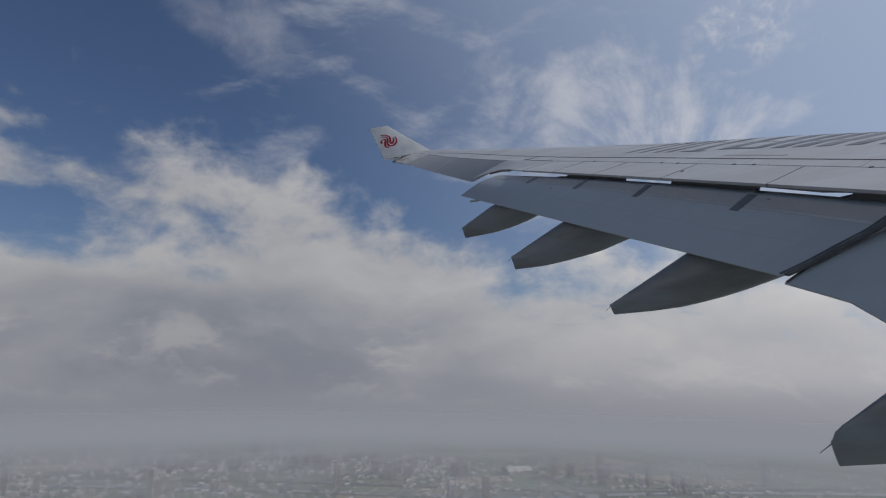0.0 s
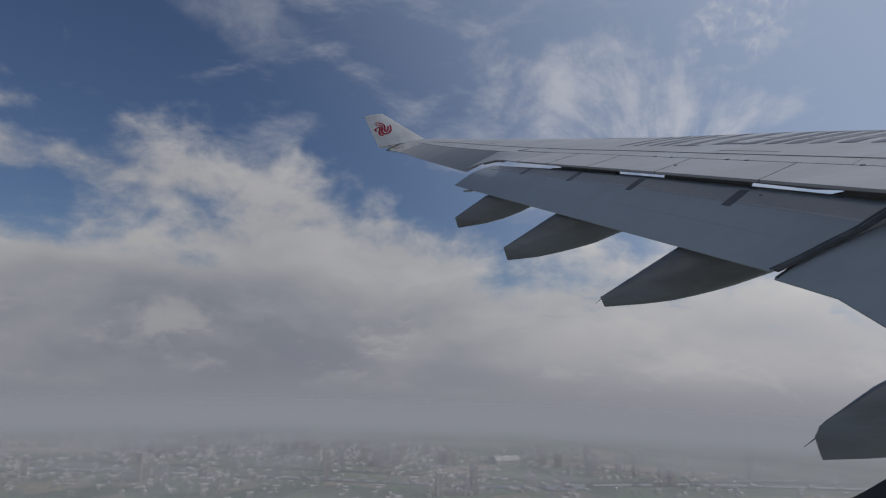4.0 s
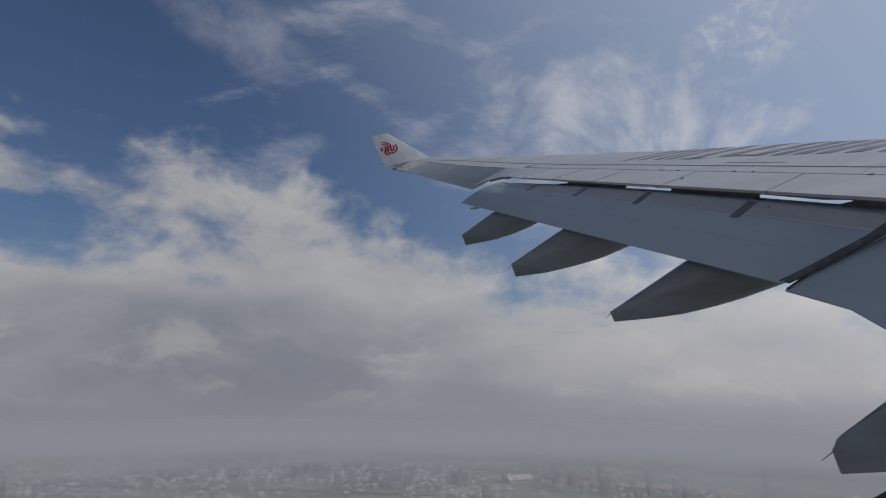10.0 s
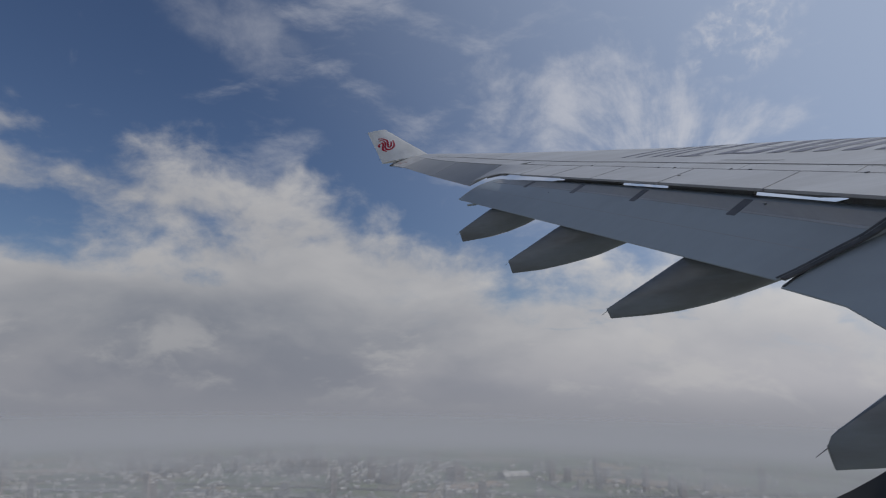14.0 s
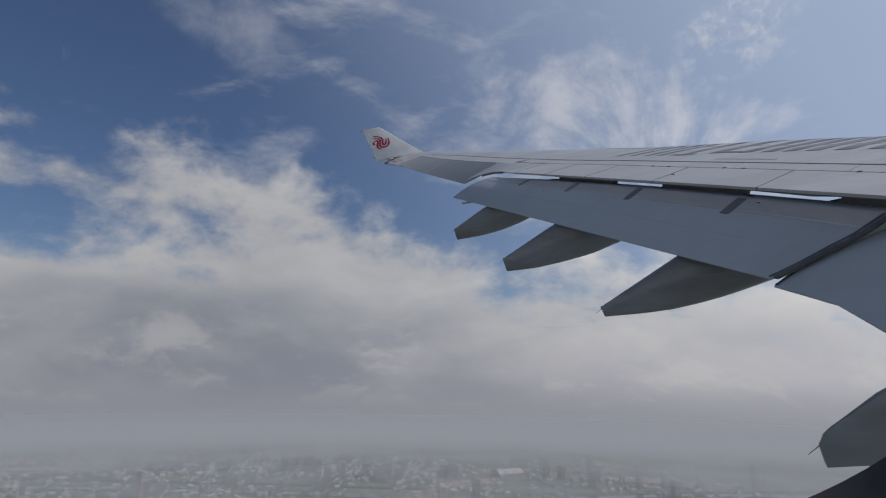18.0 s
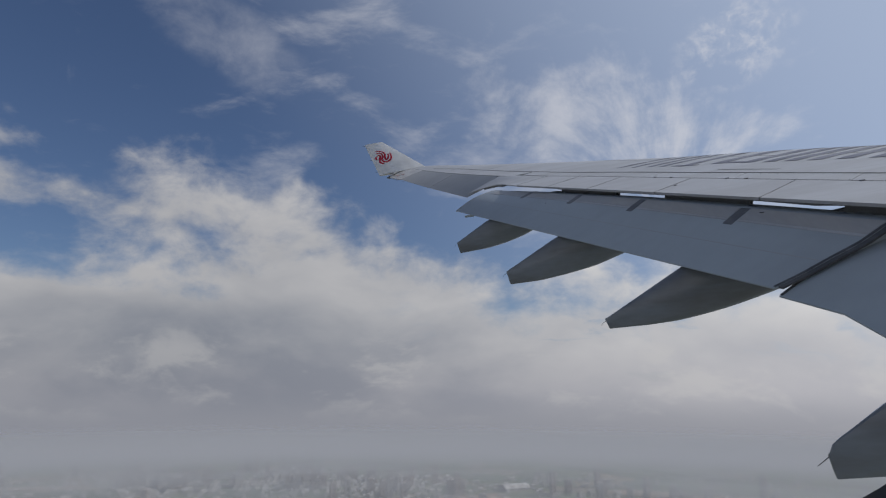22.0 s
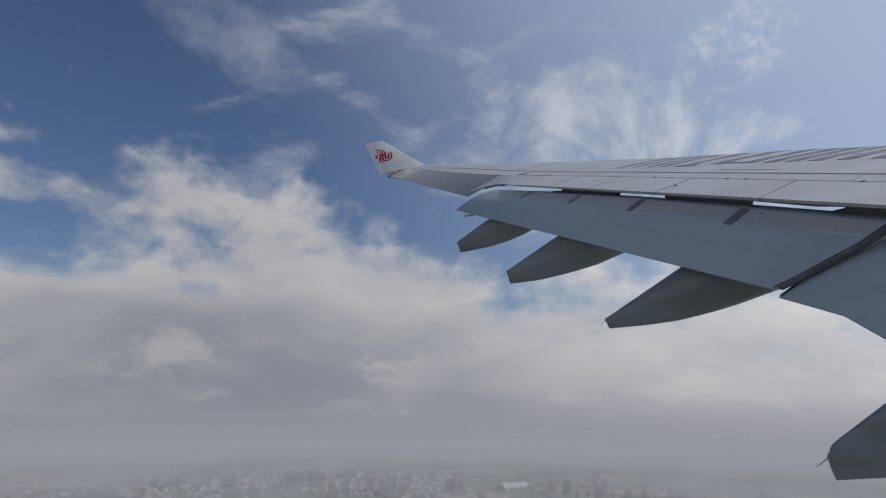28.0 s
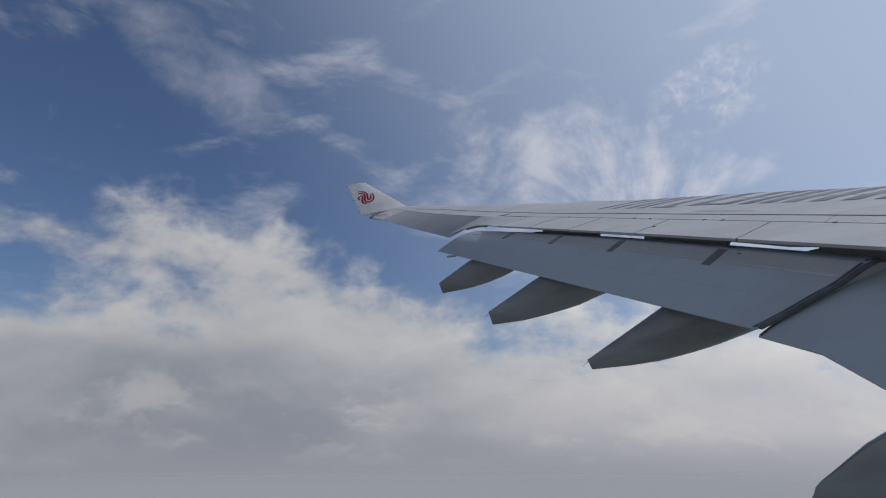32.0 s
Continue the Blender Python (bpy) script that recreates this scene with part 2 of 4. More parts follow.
LETTER = material("dark_blue_lettering", (0.095, 0.10, 0.135), 0.5, second=(0.15, 0.155, 0.19), scale=1.2, grain=0.15, grain_scale=16)
# dark base colour with the shade of the slot under the panels put in
DARK = material("shaded_cove", (0.10, 0.105, 0.11), 0.6, second=(0.09, 0.09, 0.085), scale=3, grain=0.2)
SEAL = material("black_rubber_seal", (0.045, 0.047, 0.052), 0.6, second=(0.075, 0.075, 0.078), scale=6)
COVER = material("worn_dark_cover", (0.09, 0.095, 0.105), 0.5, second=(0.15, 0.155, 0.165), scale=4, grain=0.1)
STEEL = material("dull_steel", (0.25, 0.25, 0.26), 0.4, metal=0.7, second=(0.18, 0.18, 0.18), scale=5)
CABIN = material("cabin_plastic", (0.45, 0.44, 0.42), 0.6, second=(0.40, 0.39, 0.37), scale=5, grain=0.04, grain_scale=120, bump=0.05)
CABIN_DARK = material("window_seal_rubber", (0.03, 0.03, 0.03), 0.7, second=(0.045, 0.045, 0.045), scale=20)


# ---- building helpers ----
def obj(name, bm, mat, smooth=True):
    me = bpy.data.meshes.new(name)
    bmesh.ops.recalc_face_normals(bm, faces=bm.faces)
    bm.to_mesh(me)
    bm.free()
    if smooth:
        for f in me.polygons:
            f.use_smooth = True
        me.set_sharp_from_angle(angle=radians(35))
    me.materials.append(mat)
    return new(name, me)


def part(name, bm, mat, parent, label="", smooth=True):
    ob = obj(name, bm, mat, smooth)
    ob.parent = parent
    return tagged(ob, label)


def thing(name, m, label, category, group="", kind=""):
    e = new(name)
    e.matrix_world = m
    return tagged(e, label, category, group, kind)


def closed(top, bottom, bm=None):
    """A closed body between two nets of points of the same size."""
    bm = bm or bmesh.new()
    nu, nv = len(top), len(top[0])
    t = [[bm.verts.new(p) for p in row] for row in top]
    b = [[bm.verts.new(p) for p in row] for row in bottom]
    for i in range(nu - 1):
        for j in range(nv - 1):
            bm.faces.new((t[i][j], t[i + 1][j], t[i + 1][j + 1], t[i][j + 1]))
            bm.faces.new((b[i][j], b[i][j + 1], b[i + 1][j + 1], b[i + 1][j]))
    for i in range(nu - 1):
        bm.faces.new((t[i][0], b[i][0], b[i + 1][0], t[i + 1][0]))
        bm.faces.new((t[i][-1], t[i + 1][-1], b[i + 1][-1], b[i][-1]))
    for j in range(nv - 1):
        bm.faces.new((t[0][j], t[0][j + 1], b[0][j + 1], b[0][j]))
        bm.faces.new((t[-1][j], b[-1][j], b[-1][j + 1], t[-1][j + 1]))
    return bm


def box(x0, x1, y0, y1, z0, z1, bm=None):
    return closed([[(x0, y0, z1), (x0, y1, z1)], [(x1, y0, z1), (x1, y1, z1)]], [[(x0, y0, z0), (x0, y1, z0)], [(x1, y0, z0), (x1, y1, z0)]], bm)


def tube(points, radii, sides=8, bm=None):
    bm = bm or bmesh.new()
    rings = []
    for i, (p, r) in enumerate(zip(points, radii)):
        a, b = Vector(points[max(i - 1, 0)]), Vector(points[min(i + 1, len(points) - 1)])
        q = (b - a).to_track_quat("Z", "Y")
        rings.append([bm.verts.new(Vector(p) + q @ Vector((r * math.cos(k * math.tau / sides), r * math.sin(k * math.tau / sides), 0))) for k in range(sides)])
    for s, e in zip(rings, rings[1:]):
        for k in range(sides):
            bm.faces.new((s[k], s[(k + 1) % sides], e[(k + 1) % sides], e[k]))
    bm.faces.new(rings[0][::-1])
    bm.faces.new(rings[-1])
    return bm


def steps(a, b, n):
    return [a + (b - a) * i / n for i in range(n + 1)]


# ---- the wing ----
# plan: the fixed trailing edge runs along x = TE_X - SWEEP * y; offset o counts forwards from it
TE_X, SWEEP = 6.106, 0.39
Z_SPAN = ((0, 3, 6.35, 9.58, 12.53, 15.65, 18, 21.5, 24, 27, 28.5), (-1.24, -0.95, -0.646, -0.348, -0.08, 0.20, 0.42, 0.78, 1.07, 1.448, 1.65))
PROFILE = ((0, 0.25, 0.5, 0.75, 0.9, 0.97, 1.0), (0.0, 0.05, 0.085, 0.075, 0.01, -0.06, -0.16))
BELLY = ((0, 0.2, 0.45, 0.75, 0.92, 1.0), (0.03, 0.22, 0.52, 0.56, 0.42, 0.17))


def chord(y):
    return 1.7 + 0.24 * (27 - y)


def smooth_at(x, table):
    """Value between table points, rounded over the corners."""
    w = 0.6 if table is Z_SPAN else 0.03
    return float(np.mean([np.interp(x + k * w, *table) for k in (-1, -0.5, 0, 0.5, 1)]))


TWIST = ((6, 11.0, 11.7, 12.6, 13.4, 14.8, 16.2, 19, 22, 26, 27), (0.03, 0.03, 0.045, 0.055, 0.05, 0.04, 0.075, 0.11, 0.14, 0.16, 0.14))


def upper(y, o, lift=0.0):
    c = chord(y)
    lift += float(np.interp(y, *TWIST)) * min(1.0, max(0.0, o / c))
    return Vector((TE_X - SWEEP * y + o, y, smooth_at(y, Z_SPAN) + smooth_at(o / c, PROFILE) * c / 5 + lift))


def lower(y, o):
    c = chord(y)
    p = upper(y, o)
    p.z -= smooth_at(o / c, BELLY) * c / 5.0
    return p


wing = thing("aircraft_wing", CRAFT, "long grey airliner wing with flaps lowered and a white winglet", "aircraft wing")


def panel(name, y0, y1, o0, o1, mat, thick=0.03, lift=0.0, skew=0.69, gap=0.009, label="", ny=6, no=4):
    """A skin panel between two spans and two offsets; its ends stand square to the trailing edge."""
    top = [[upper(y + skew * o, o, lift) for o in steps(o0 + gap, o1 - gap, no)] for y in steps(y0 + gap, y1 - gap, ny)]
    bot = [[p - Vector((0, 0, thick)) for p in row] for row in top]
    return part(name, closed(top, bot), mat, wing, label)


# box of the wing from the hinge strip to the nose
ys = [-0.1, 1.0] + steps(3, 26.6, 44) + [26.9]
fr = (0, 0.04, 0.1, 0.2, 0.35, 0.5, 0.65, 0.78, 0.88, 0.94, 0.98, 1.0)
HINGE, STRIP = 1.08, 1.55


def strip_end(y):
    return min(STRIP, 0.55 * chord(y))


top = [[upper(y, strip_end(y) + f * (chord(y) - strip_end(y))) for f in fr] for y in ys]
bot = [[lower(y, strip_end(y) + f * (chord(y) - strip_end(y))) for f in fr] for y in ys]
part("wing_box_skin", closed(top, bot), WING_GREY, wing, "pale grey painted upper skin")
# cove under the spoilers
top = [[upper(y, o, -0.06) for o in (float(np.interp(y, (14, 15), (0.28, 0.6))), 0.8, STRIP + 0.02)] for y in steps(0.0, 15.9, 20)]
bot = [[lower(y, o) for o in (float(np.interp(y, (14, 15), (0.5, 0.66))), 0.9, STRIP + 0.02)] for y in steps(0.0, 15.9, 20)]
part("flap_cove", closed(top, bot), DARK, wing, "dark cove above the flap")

# strip of access panels between the spoiler hinge and the box
edges = [3.0, 5.2, 7.0, 8.75, 10.6, 12.6, 14.6, 15.7]
for a, b in zip(edges, edges[1:]):
    panel("access_panel", a, b, HINGE, STRIP, WING_GREY, 0.04, gap=0.006)
# spoilers
edges = [3.2, 5.6, 7.70, 9.58, 11.41, 12.9, 14.3]
for a, b in zip(edges, edges[1:]):
    panel("spoiler", a, b, 0.0, HINGE, SPOILER_GREY, 0.035, lift=0.004)
# rear panels outboard of the flap, and the ailerons
def droop_at(y):
    return float(np.interp(y, (14.3, 15.5, 17.5, 26.6), (0.0, 0.06, 0.30, 0.0)))


top = []
for y in steps(14.32, 17.5, 16):
    o0 = float(np.interp(y, (14.3, 15.2, 16.2, 17.0, 17.5), (0.0, 0.20, 0.37, 0.22, 0.0)))
    top.append([upper(y + 0.69 * o * (17.6 - y) / 3.3, o, -droop_at(y) * max(0.0, 1 - o / 0.95)) for o in steps(o0, HINGE - 0.01, 6)])
bot = [[p - Vector((0, 0, 0.022)) for p in row] for row in top]
part("tip_rear_panel", closed(top, bot), WING_GREY, wing, "pale fixed panel tapering beside the flap")


def aileron_span(y0, y1, name, label):
    rows_t, rows_b = [], []
    for y in steps(y0, y1, 8):
        droop = 0.05 + 1.2 * droop_at(y)
        c = min(0.95, 0.5 * chord(y))
        line_t, line_b = [], []
        for f in (0, 0.15, 0.4, 0.7, 0.97):
            p = upper(y, f * c)
            p.z -= min(droop, 0.42) * (1 - f) ** 1.1 * min(1.0, (26.7 - y) / 1.5)
            line_t.append(p)
            line_b.append(p - Vector((0, 0, 0.012 + 0.16 * f)))
        rows_t.append(line_t)
        rows_b.append(line_b)
    return part(name, closed(rows_t, rows_b), AILERON_GREY, wing, label)


aileron_span(17.6, 21.1, "aileron", "grey drooped inner aileron")
aileron_span(21.13, 24.9, "aileron", "grey outer aileron")
top = [[upper(y, o) for o in steps(min(0.95, 0.5 * chord(y)) + 0.01, strip_end(y) - 0.006, 3)] for y in steps(16.75, 26.9, 14)]
bot = [[lower(y, o) for o in steps(min(0.95, 0.5 * chord(y)) + 0.01, strip_end(y) - 0.006, 3)] for y in steps(16.75, 26.9, 14)]
part("rear_spar_skin", closed(top, bot), WING_GREY, wing)
top = [[upper(y, o, -0.13 * (1 - o / 0.95) ** 1.1 * min(1.0, (27.3 - y) / 0.5)) for o in steps(0.0, 0.94, 4)] for y in steps(24.93, 27.0, 6)]
bot = [[p - Vector((0, 0, 0.03 + 0.05 * j)) for j, p in enumerate(row)] for row in top]
part("wing_tip_corner", closed(top, bot), TIP_GREY, wing, "pale tip corner behind the winglet")

# ---- outer flap ----
# its inboard edge runs forwards and inwards
ROOT_SKEW = 0.20


def flap_top(y, u):
    """Upper surface of the outer flap, u metres aft of the fixed trailing edge."""
    k = (y - 6.35) / (15.65 - 6.35)
    us = (-0.35, -0.25, 0.0, 0.27, 0.5, 0.75, 1.0)
    outer = (-0.32, -0.19, -0.15, -0.20, -0.26, -0.38, -0.52)
    inner = (-0.30, -0.13, -0.13, -0.32, -0.44, -0.58, -0.70)
    z = (1 - k) * np.interp(u, us, inner) + k * np.interp(u, us, outer)
    z += 0.045 * math.sin(math.pi * min(1.0, max(0.0, k))) * max(0.0, 1 - max(0.0, u) / 0.5)
    return Vector((TE_X - SWEEP * y - u, y, smooth_at(y, Z_SPAN) + float(z)))


def flap_thick(u):
    return float(np.interp(u, (-0.35, -0.25, 0.1, 0.5, 1.0), (0.02, 0.14, 0.20, 0.13, 0.012)))


def flap_body(name, y0, y1, u0, u1, mat, lift=0.0, thick=None, parent=None, label="", n=24):
    us = steps(u0, u1, max(2, int((u1 - u0) / 0.09)))
    top = [[flap_top(y - ROOT_SKEW * max(0.0, 1 - u) * max(0.0, 1 - (y - 6.38) / 1.5), u) + Vector((0, 0, lift)) for u in us] for y in steps(y0, y1, n)]
    bot = [[p - Vector((0, 0, thick if thick else flap_thick(u) + lift)) for u, p in zip(us, row)] for row in top]
    return part(name, closed(top, bot), mat, parent or wing, label)


flap = flap_body("outer_flap", 6.38, 15.65, -0.35, 1.0, FLAP_GREY, label="long grey lowered flap")
# ---- inner flap ----
def inner_top(y, u):
    te = Vector((2.66 + (6.27 - y) * 0.40, y, -1.42 - (6.27 - y) * 0.13)) if y > 5.67 else Vector((2.90 + (5.67 - y) * 0.06, y, -1.50 - (5.67 - y) * 0.17))
    f = 1 - u
    return te + Vector((f * 1.25, 0, 0.72 * f - 0.12 * f * f))


uu = steps(0, 1, 9)
yy = steps(0.6, 5.67, 8) + [6.0, 6.32]


def root_line(y, u):
    return y + 0.07 * (1 - u) * max(0.0, (y - 5.67) / 0.65)


top = [[inner_top(root_line(y, u), u) for u in uu] for y in yy]
bot = [[p - Vector((0, 0, 0.015 + 0.17 * (1 - u) ** 0.8)) for u, p in zip(uu, row)] for row in top]
part("inner_flap", closed(top, bot), FLAP_GREY, wing, "grey lowered inboard flap")

# ---- flap track fairings ----
def fairing(y, top_line, keel, width, name="flap_track_fairing", rake=0.02, blunt=0.022):
    """A boat-shaped fairing along the flow; top_line and keel are (x, z) pairs from tail to nose."""
    n, sides = 28, 20
    x0, x1 = top_line[0][0], top_line[-1][0]
    tx, tz = zip(*top_line)
    kx, kz = zip(*keel)
    bm = bmesh.new()
    rings = []
    for i in range(-2, n + 1):
        f = max(0.0, i / n) ** 1.6
        x = x0 + (x1 - x0) * f
        zt, zk = np.interp(x, tx, tz), np.interp(x, kx, kz)
        # the tail is rounded off over two small rings
        cap = {-2: 0.72, -1: 0.93}.get(i, 1.0)
        x -= {-2: 1.0, -1: 0.64}.get(i, 0.0) * blunt
        half = width * (0.07 + 0.93 * math.sin(min(f * 1.7, 1) * math.pi / 2)) * (1 if f < 0.75 else 1 - 0.5 * ((f - 0.75) / 0.25) ** 2)
        h = max(0.03, (zt - zk) / 2) * (1 - (1 - cap) * 0.5)
        half *= cap
        ring = []
        for k in range(sides):
            a = k * math.tau / sides
            ca, sa = math.cos(a), math.sin(a)
            ca = math.copysign(abs(ca) ** 0.75, ca)
            sa = math.copysign(abs(sa) ** 0.85, sa)
            ring.append(bm.verts.new((x + rake * (1 - sa) * max(0.0, 1 - 4 * f), y + half * ca * (1.0 if sa < 0.2 else 1.0 - 0.35 * (sa - 0.2)), (zt + zk) / 2 + h * sa)))
        rings.append(ring)
    rings_at = [[v.co.copy() for v in ring] for ring in rings[2:]]
    for s, e in zip(rings, rings[1:]):
        for k in range(sides):
            bm.faces.new((s[k], s[(k + 1) % sides], e[(k + 1) % sides], e[k]))
    bm.faces.new(rings[0][::-1])
    bm.faces.new(rings[-1])
    fo = part(name, bm, FAIRING_GREY, wing, "grey boat-shaped flap track fairing")
    # a joint band and two small drain marks on the side
    for f0, f1, grow in ((0.33, 0.335, 1.002), (0.62, 0.625, 1.002)):
        bm = bmesh.new()
        loops = []
        for f in (f0, f1):
            ring = rings_at[round(f ** 0.625 * n)]
            mid = sum(ring, Vector()) / len(ring)
            loops.append([bm.verts.new(mid + (p - mid) * grow + Vector((f * 2 - f0 - f1, 0, 0)) * 1.2) for p in ring])
        for k in range(sides):
            bm.faces.new((loops[0][k], loops[0][(k + 1) % sides], loops[1][(k + 1) % sides], loops[1][k]))
        part("joint_band", bm, FAIRING_GREY, fo, "faint joint line")
    part("static_wick", tube([(x0 + 0.02, y, tz[0] - 0.01), (x0 - 0.03, y, tz[0] - 0.045), (x0 - 0.085, y, tz[0] - 0.085)], [0.0045, 0.0035, 0.0025], 6), STEEL, fo, "thin dark wick")
    return fo


fairing(13.7, ((-0.93, -0.97), (-0.25, -0.60), (0.3, -0.40), (1.2, -0.15), (2.6, -0.3)), ((-0.90, -1.22), (-0.28, -1.19), (0.1, -1.13), (0.49, -1.03), (0.81, -0.91), (2.6, -0.35)), 0.19)
fairing(10.65, ((0.05, -1.36), (0.94, -0.90), (1.6, -0.65), (2.6, -0.5), (4.2, -0.65)), ((0.08, -1.60), (0.57, -1.60), (1.05, -1.55), (1.54, -1.47), (2.0, -1.33), (4.2, -0.72)), 0.22)
fairing(7.75, ((1.17, -1.74), (2.08, -1.25), (2.7, -0.95), (3.6, -0.8), (5.4, -1.0)), ((1.21, -1.88), (1.65, -1.89), (2.0, -1.88), (2.33, -1.84), (2.67, -1.78), (3.14, -1.66), (5.4, -1.05)), 0.24)
fairing(4.2, ((1.97, -2.035), (1.978, -2.005), (1.995, -1.975), (2.02, -1.953), (2.12, -1.888), (2.36, -1.73), (3.2, -1.35), (4.5, -1.2), (6.5, -1.4)), ((1.97, -2.225), (2.31, -2.235), (3.2, -2.2), (4.5, -1.9), (6.5, -1.45)), 0.26, rake=0.020, blunt=0.010)

# ---- winglet ----
W_BASE = (Vector((-4.80, 26.96, 1.43)), Vector((-2.70, 26.96, 1.50)))
W_TOP = (Vector((-5.42, 27.85, 2.92)), Vector((-4.62, 27.85, 2.95)))


def winglet_point(f, h):
    """f from the trailing to the leading edge, h up the winglet."""
    return W_BASE[0].lerp(W_BASE[1], f).lerp(W_TOP[0].lerp(W_TOP[1], f), h)


def winglet_thick(f, h):
    return (0.008 + 0.16 * math.sin(math.pi * min(1, f ** 0.75)) ** 0.8) * (1 - 0.65 * h)


OUT = Vector((0.0, 0.86, -0.5)).normalized()
fs, hs = steps(0, 1, 12), steps(0, 1, 8)
top = [[winglet_point(f, h) - OUT * winglet_thick(f, h) * 0.5 for f in fs] for h in hs]
bot = [[winglet_point(f, h) + OUT * winglet_thick(f, h) * 0.5 for f in fs] for h in hs]
winglet = part("winglet", closed(top, bot), WHITE, wing, "white swept winglet with a red emblem")


def ribbon(bm, pts, width, place, lift=0.006, taper=(0.5, 1.0, 1.0, 0.6)):
    """A flat painted stroke with a little thickness along pts (a, b), set on a surface by place(a, b, lift)."""
    fine_pts = []
    n = len(pts)
    for i in range(n - 1):
        p0, p1, p2, p3 = (Vector((*pts[max(0, min(n - 1, k))], 0)) for k in (i - 1, i, i + 1, i + 2))
        for s in range(5):
            t = s / 5
            fine_pts.append(0.5 * (2 * p1 + (p2 - p0) * t + (2 * p0 - 5 * p1 + 4 * p2 - p3) * t * t + (3 * p1 - p0 - 3 * p2 + p3) * t ** 3))
    fine_pts.append(Vector((*pts[-1], 0)))
    tp, bt = [], []
    for i, p in enumerate(fine_pts):
        d = (fine_pts[min(i + 1, len(fine_pts) - 1)] - fine_pts[max(i - 1, 0)]).normalized()
        side = Vector((-d.y, d.x, 0)) * width * 0.5 * float(np.interp(i / (len(fine_pts) - 1), (0, 0.3, 0.7, 1), taper))
        tp.append([place(p.x + side.x, p.y + side.y, lift), place(p.x - side.x, p.y - side.y, lift)])
        bt.append([place(p.x + side.x, p.y + side.y, 0.0), place(p.x - side.x, p.y - side.y, 0.0)])
    return closed(tp, bt, bm)


def on_winglet(a, b, lift):
    f, h = 0.352 + 0.222 * a + 0.150 * b, 0.520 - 0.046 * a + 0.160 * b
    return winglet_point(f, h) - OUT * (winglet_thick(f, h) * 0.5 + 0.004 + lift)


EMBLEM = (
    ((-1.05, 0.98), (-0.6, 1.06), (-0.1, 0.98), (0.24, 0.62), (0.30, 0.0), (0.42, -0.42), (0.62, -0.36), (0.70, 0.1), (0.68, 0.62)),
    ((-0.92, 0.62), (-0.5, 0.72), (-0.15, 0.56), (0.0, 0.15), (0.02, -0.4), (0.28, -0.84), (0.72, -0.82), (1.0, -0.3), (1.02, 0.3), (0.95, 0.85)),
    ((-0.62, 0.22), (-0.42, 0.30), (-0.28, 0.05), (-0.26, -0.45), (-0.08, -0.98), (0.36, -1.2)),
    ((-0.62, 0.12), (-0.80, -0.08), (-0.74, -0.36), (-0.56, -0.42)),
)
bm = bmesh.new()
for stroke in EMBLEM:
    ribbon(bm, stroke, 0.21, on_winglet, taper=(0.55, 1.1, 1.1, 0.75))
part("emblem", bm, RED, winglet, "plain red curling emblem")
# fairing at the foot of the winglet, and its wicks
top = [[winglet_point(f, h) - OUT * (winglet_thick(f, h) * 0.5 + 0.012 * (1 - h / 0.16)) for f in steps(0.06, 0.97, 8)] for h in (0.0, 0.05, 0.10, 0.155)]
bot = [[p + OUT * 0.02 for p in row] for row in top]
part("root_fillet", closed(top, bot), WHITE, winglet, "white fillet with a faint joint")
for h in (0.12, 0.5, 0.97):
    p = winglet_point(0.0, h)
    part("static_wick", tube([p, p + Vector((-0.06, 0, 0.003)), p + Vector((-0.12, 0, 0.008))], [0.009, 0.007, 0.005], 5), STEEL, winglet)
# faded markings, lamp housing and wicks at the rear corner of the tip
part("tip_lamp", tube([upper(26.8, 0.06, -0.13), upper(26.8, -0.04, -0.135), upper(26.8, -0.12, -0.14)], [0.05, 0.045, 0.02], 10), STEEL, wing, "small dark lamp housing")
for y, o, w in ((26.1, 0.22, 0.12), (25.75, 0.36, 0.07)):
    part("faded_mark", ribbon(bmesh.new(), ((y, o), (y + 0.25, o + 0.03), (y + 0.5, o + 0.02)), w, lambda a, b, l: upper(a, b, 0.004 + l - 0.13 * (1 - b / 0.95) ** 1.1), taper=(1, 1, 0.8, 0.6)), FADED_RED, wing, "faded reddish marking")
for y in (24.2, 25.2, 25.6, 26.0, 26.4):
    p = upper(y, 0.01, -0.14)
    part("static_wick", tube([p, p + Vector((-0.08, 0, -0.01)), p + Vector((-0.15, 0, -0.025))], [0.008, 0.006, 0.004], 5), STEEL, wing)
part("wing_tip_stripe", ribbon(bmesh.new(), ((26.62, 0.22), (26.9, 0.25)), 0.12, lambda a, b, l: upper(a, b, 0.004 + l), taper=(1, 1, 1, 1)), WHITE, wing, "worn white tip marking")

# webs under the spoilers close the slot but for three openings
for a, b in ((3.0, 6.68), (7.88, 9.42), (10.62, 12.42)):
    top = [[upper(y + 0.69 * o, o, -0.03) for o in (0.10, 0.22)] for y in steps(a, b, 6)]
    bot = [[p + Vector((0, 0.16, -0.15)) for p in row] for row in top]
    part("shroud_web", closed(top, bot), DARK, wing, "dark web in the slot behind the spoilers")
# gusset at the inboard end of the near opening: its rim climbs inwards
tri = ((6.95, 1.0), (6.68, 1.0), (6.68, 0.4))
bm = bmesh.new()
ring = [[bm.verts.new(upper(y + 0.69 * o, o, -0.03) + Vector((0, 0.16, -0.15)) * f) for y, f in tri] for o in (0.10, 0.22)]
bm.faces.new(ring[0])
bm.faces.new(ring[1][::-1])
for k in range(3):
    bm.faces.new((ring[0][k], ring[1][k], ring[1][(k + 1) % 3], ring[0][(k + 1) % 3]))
part("web_gusset", bm, DARK, wing, "dark gusset closing the slot's corner")
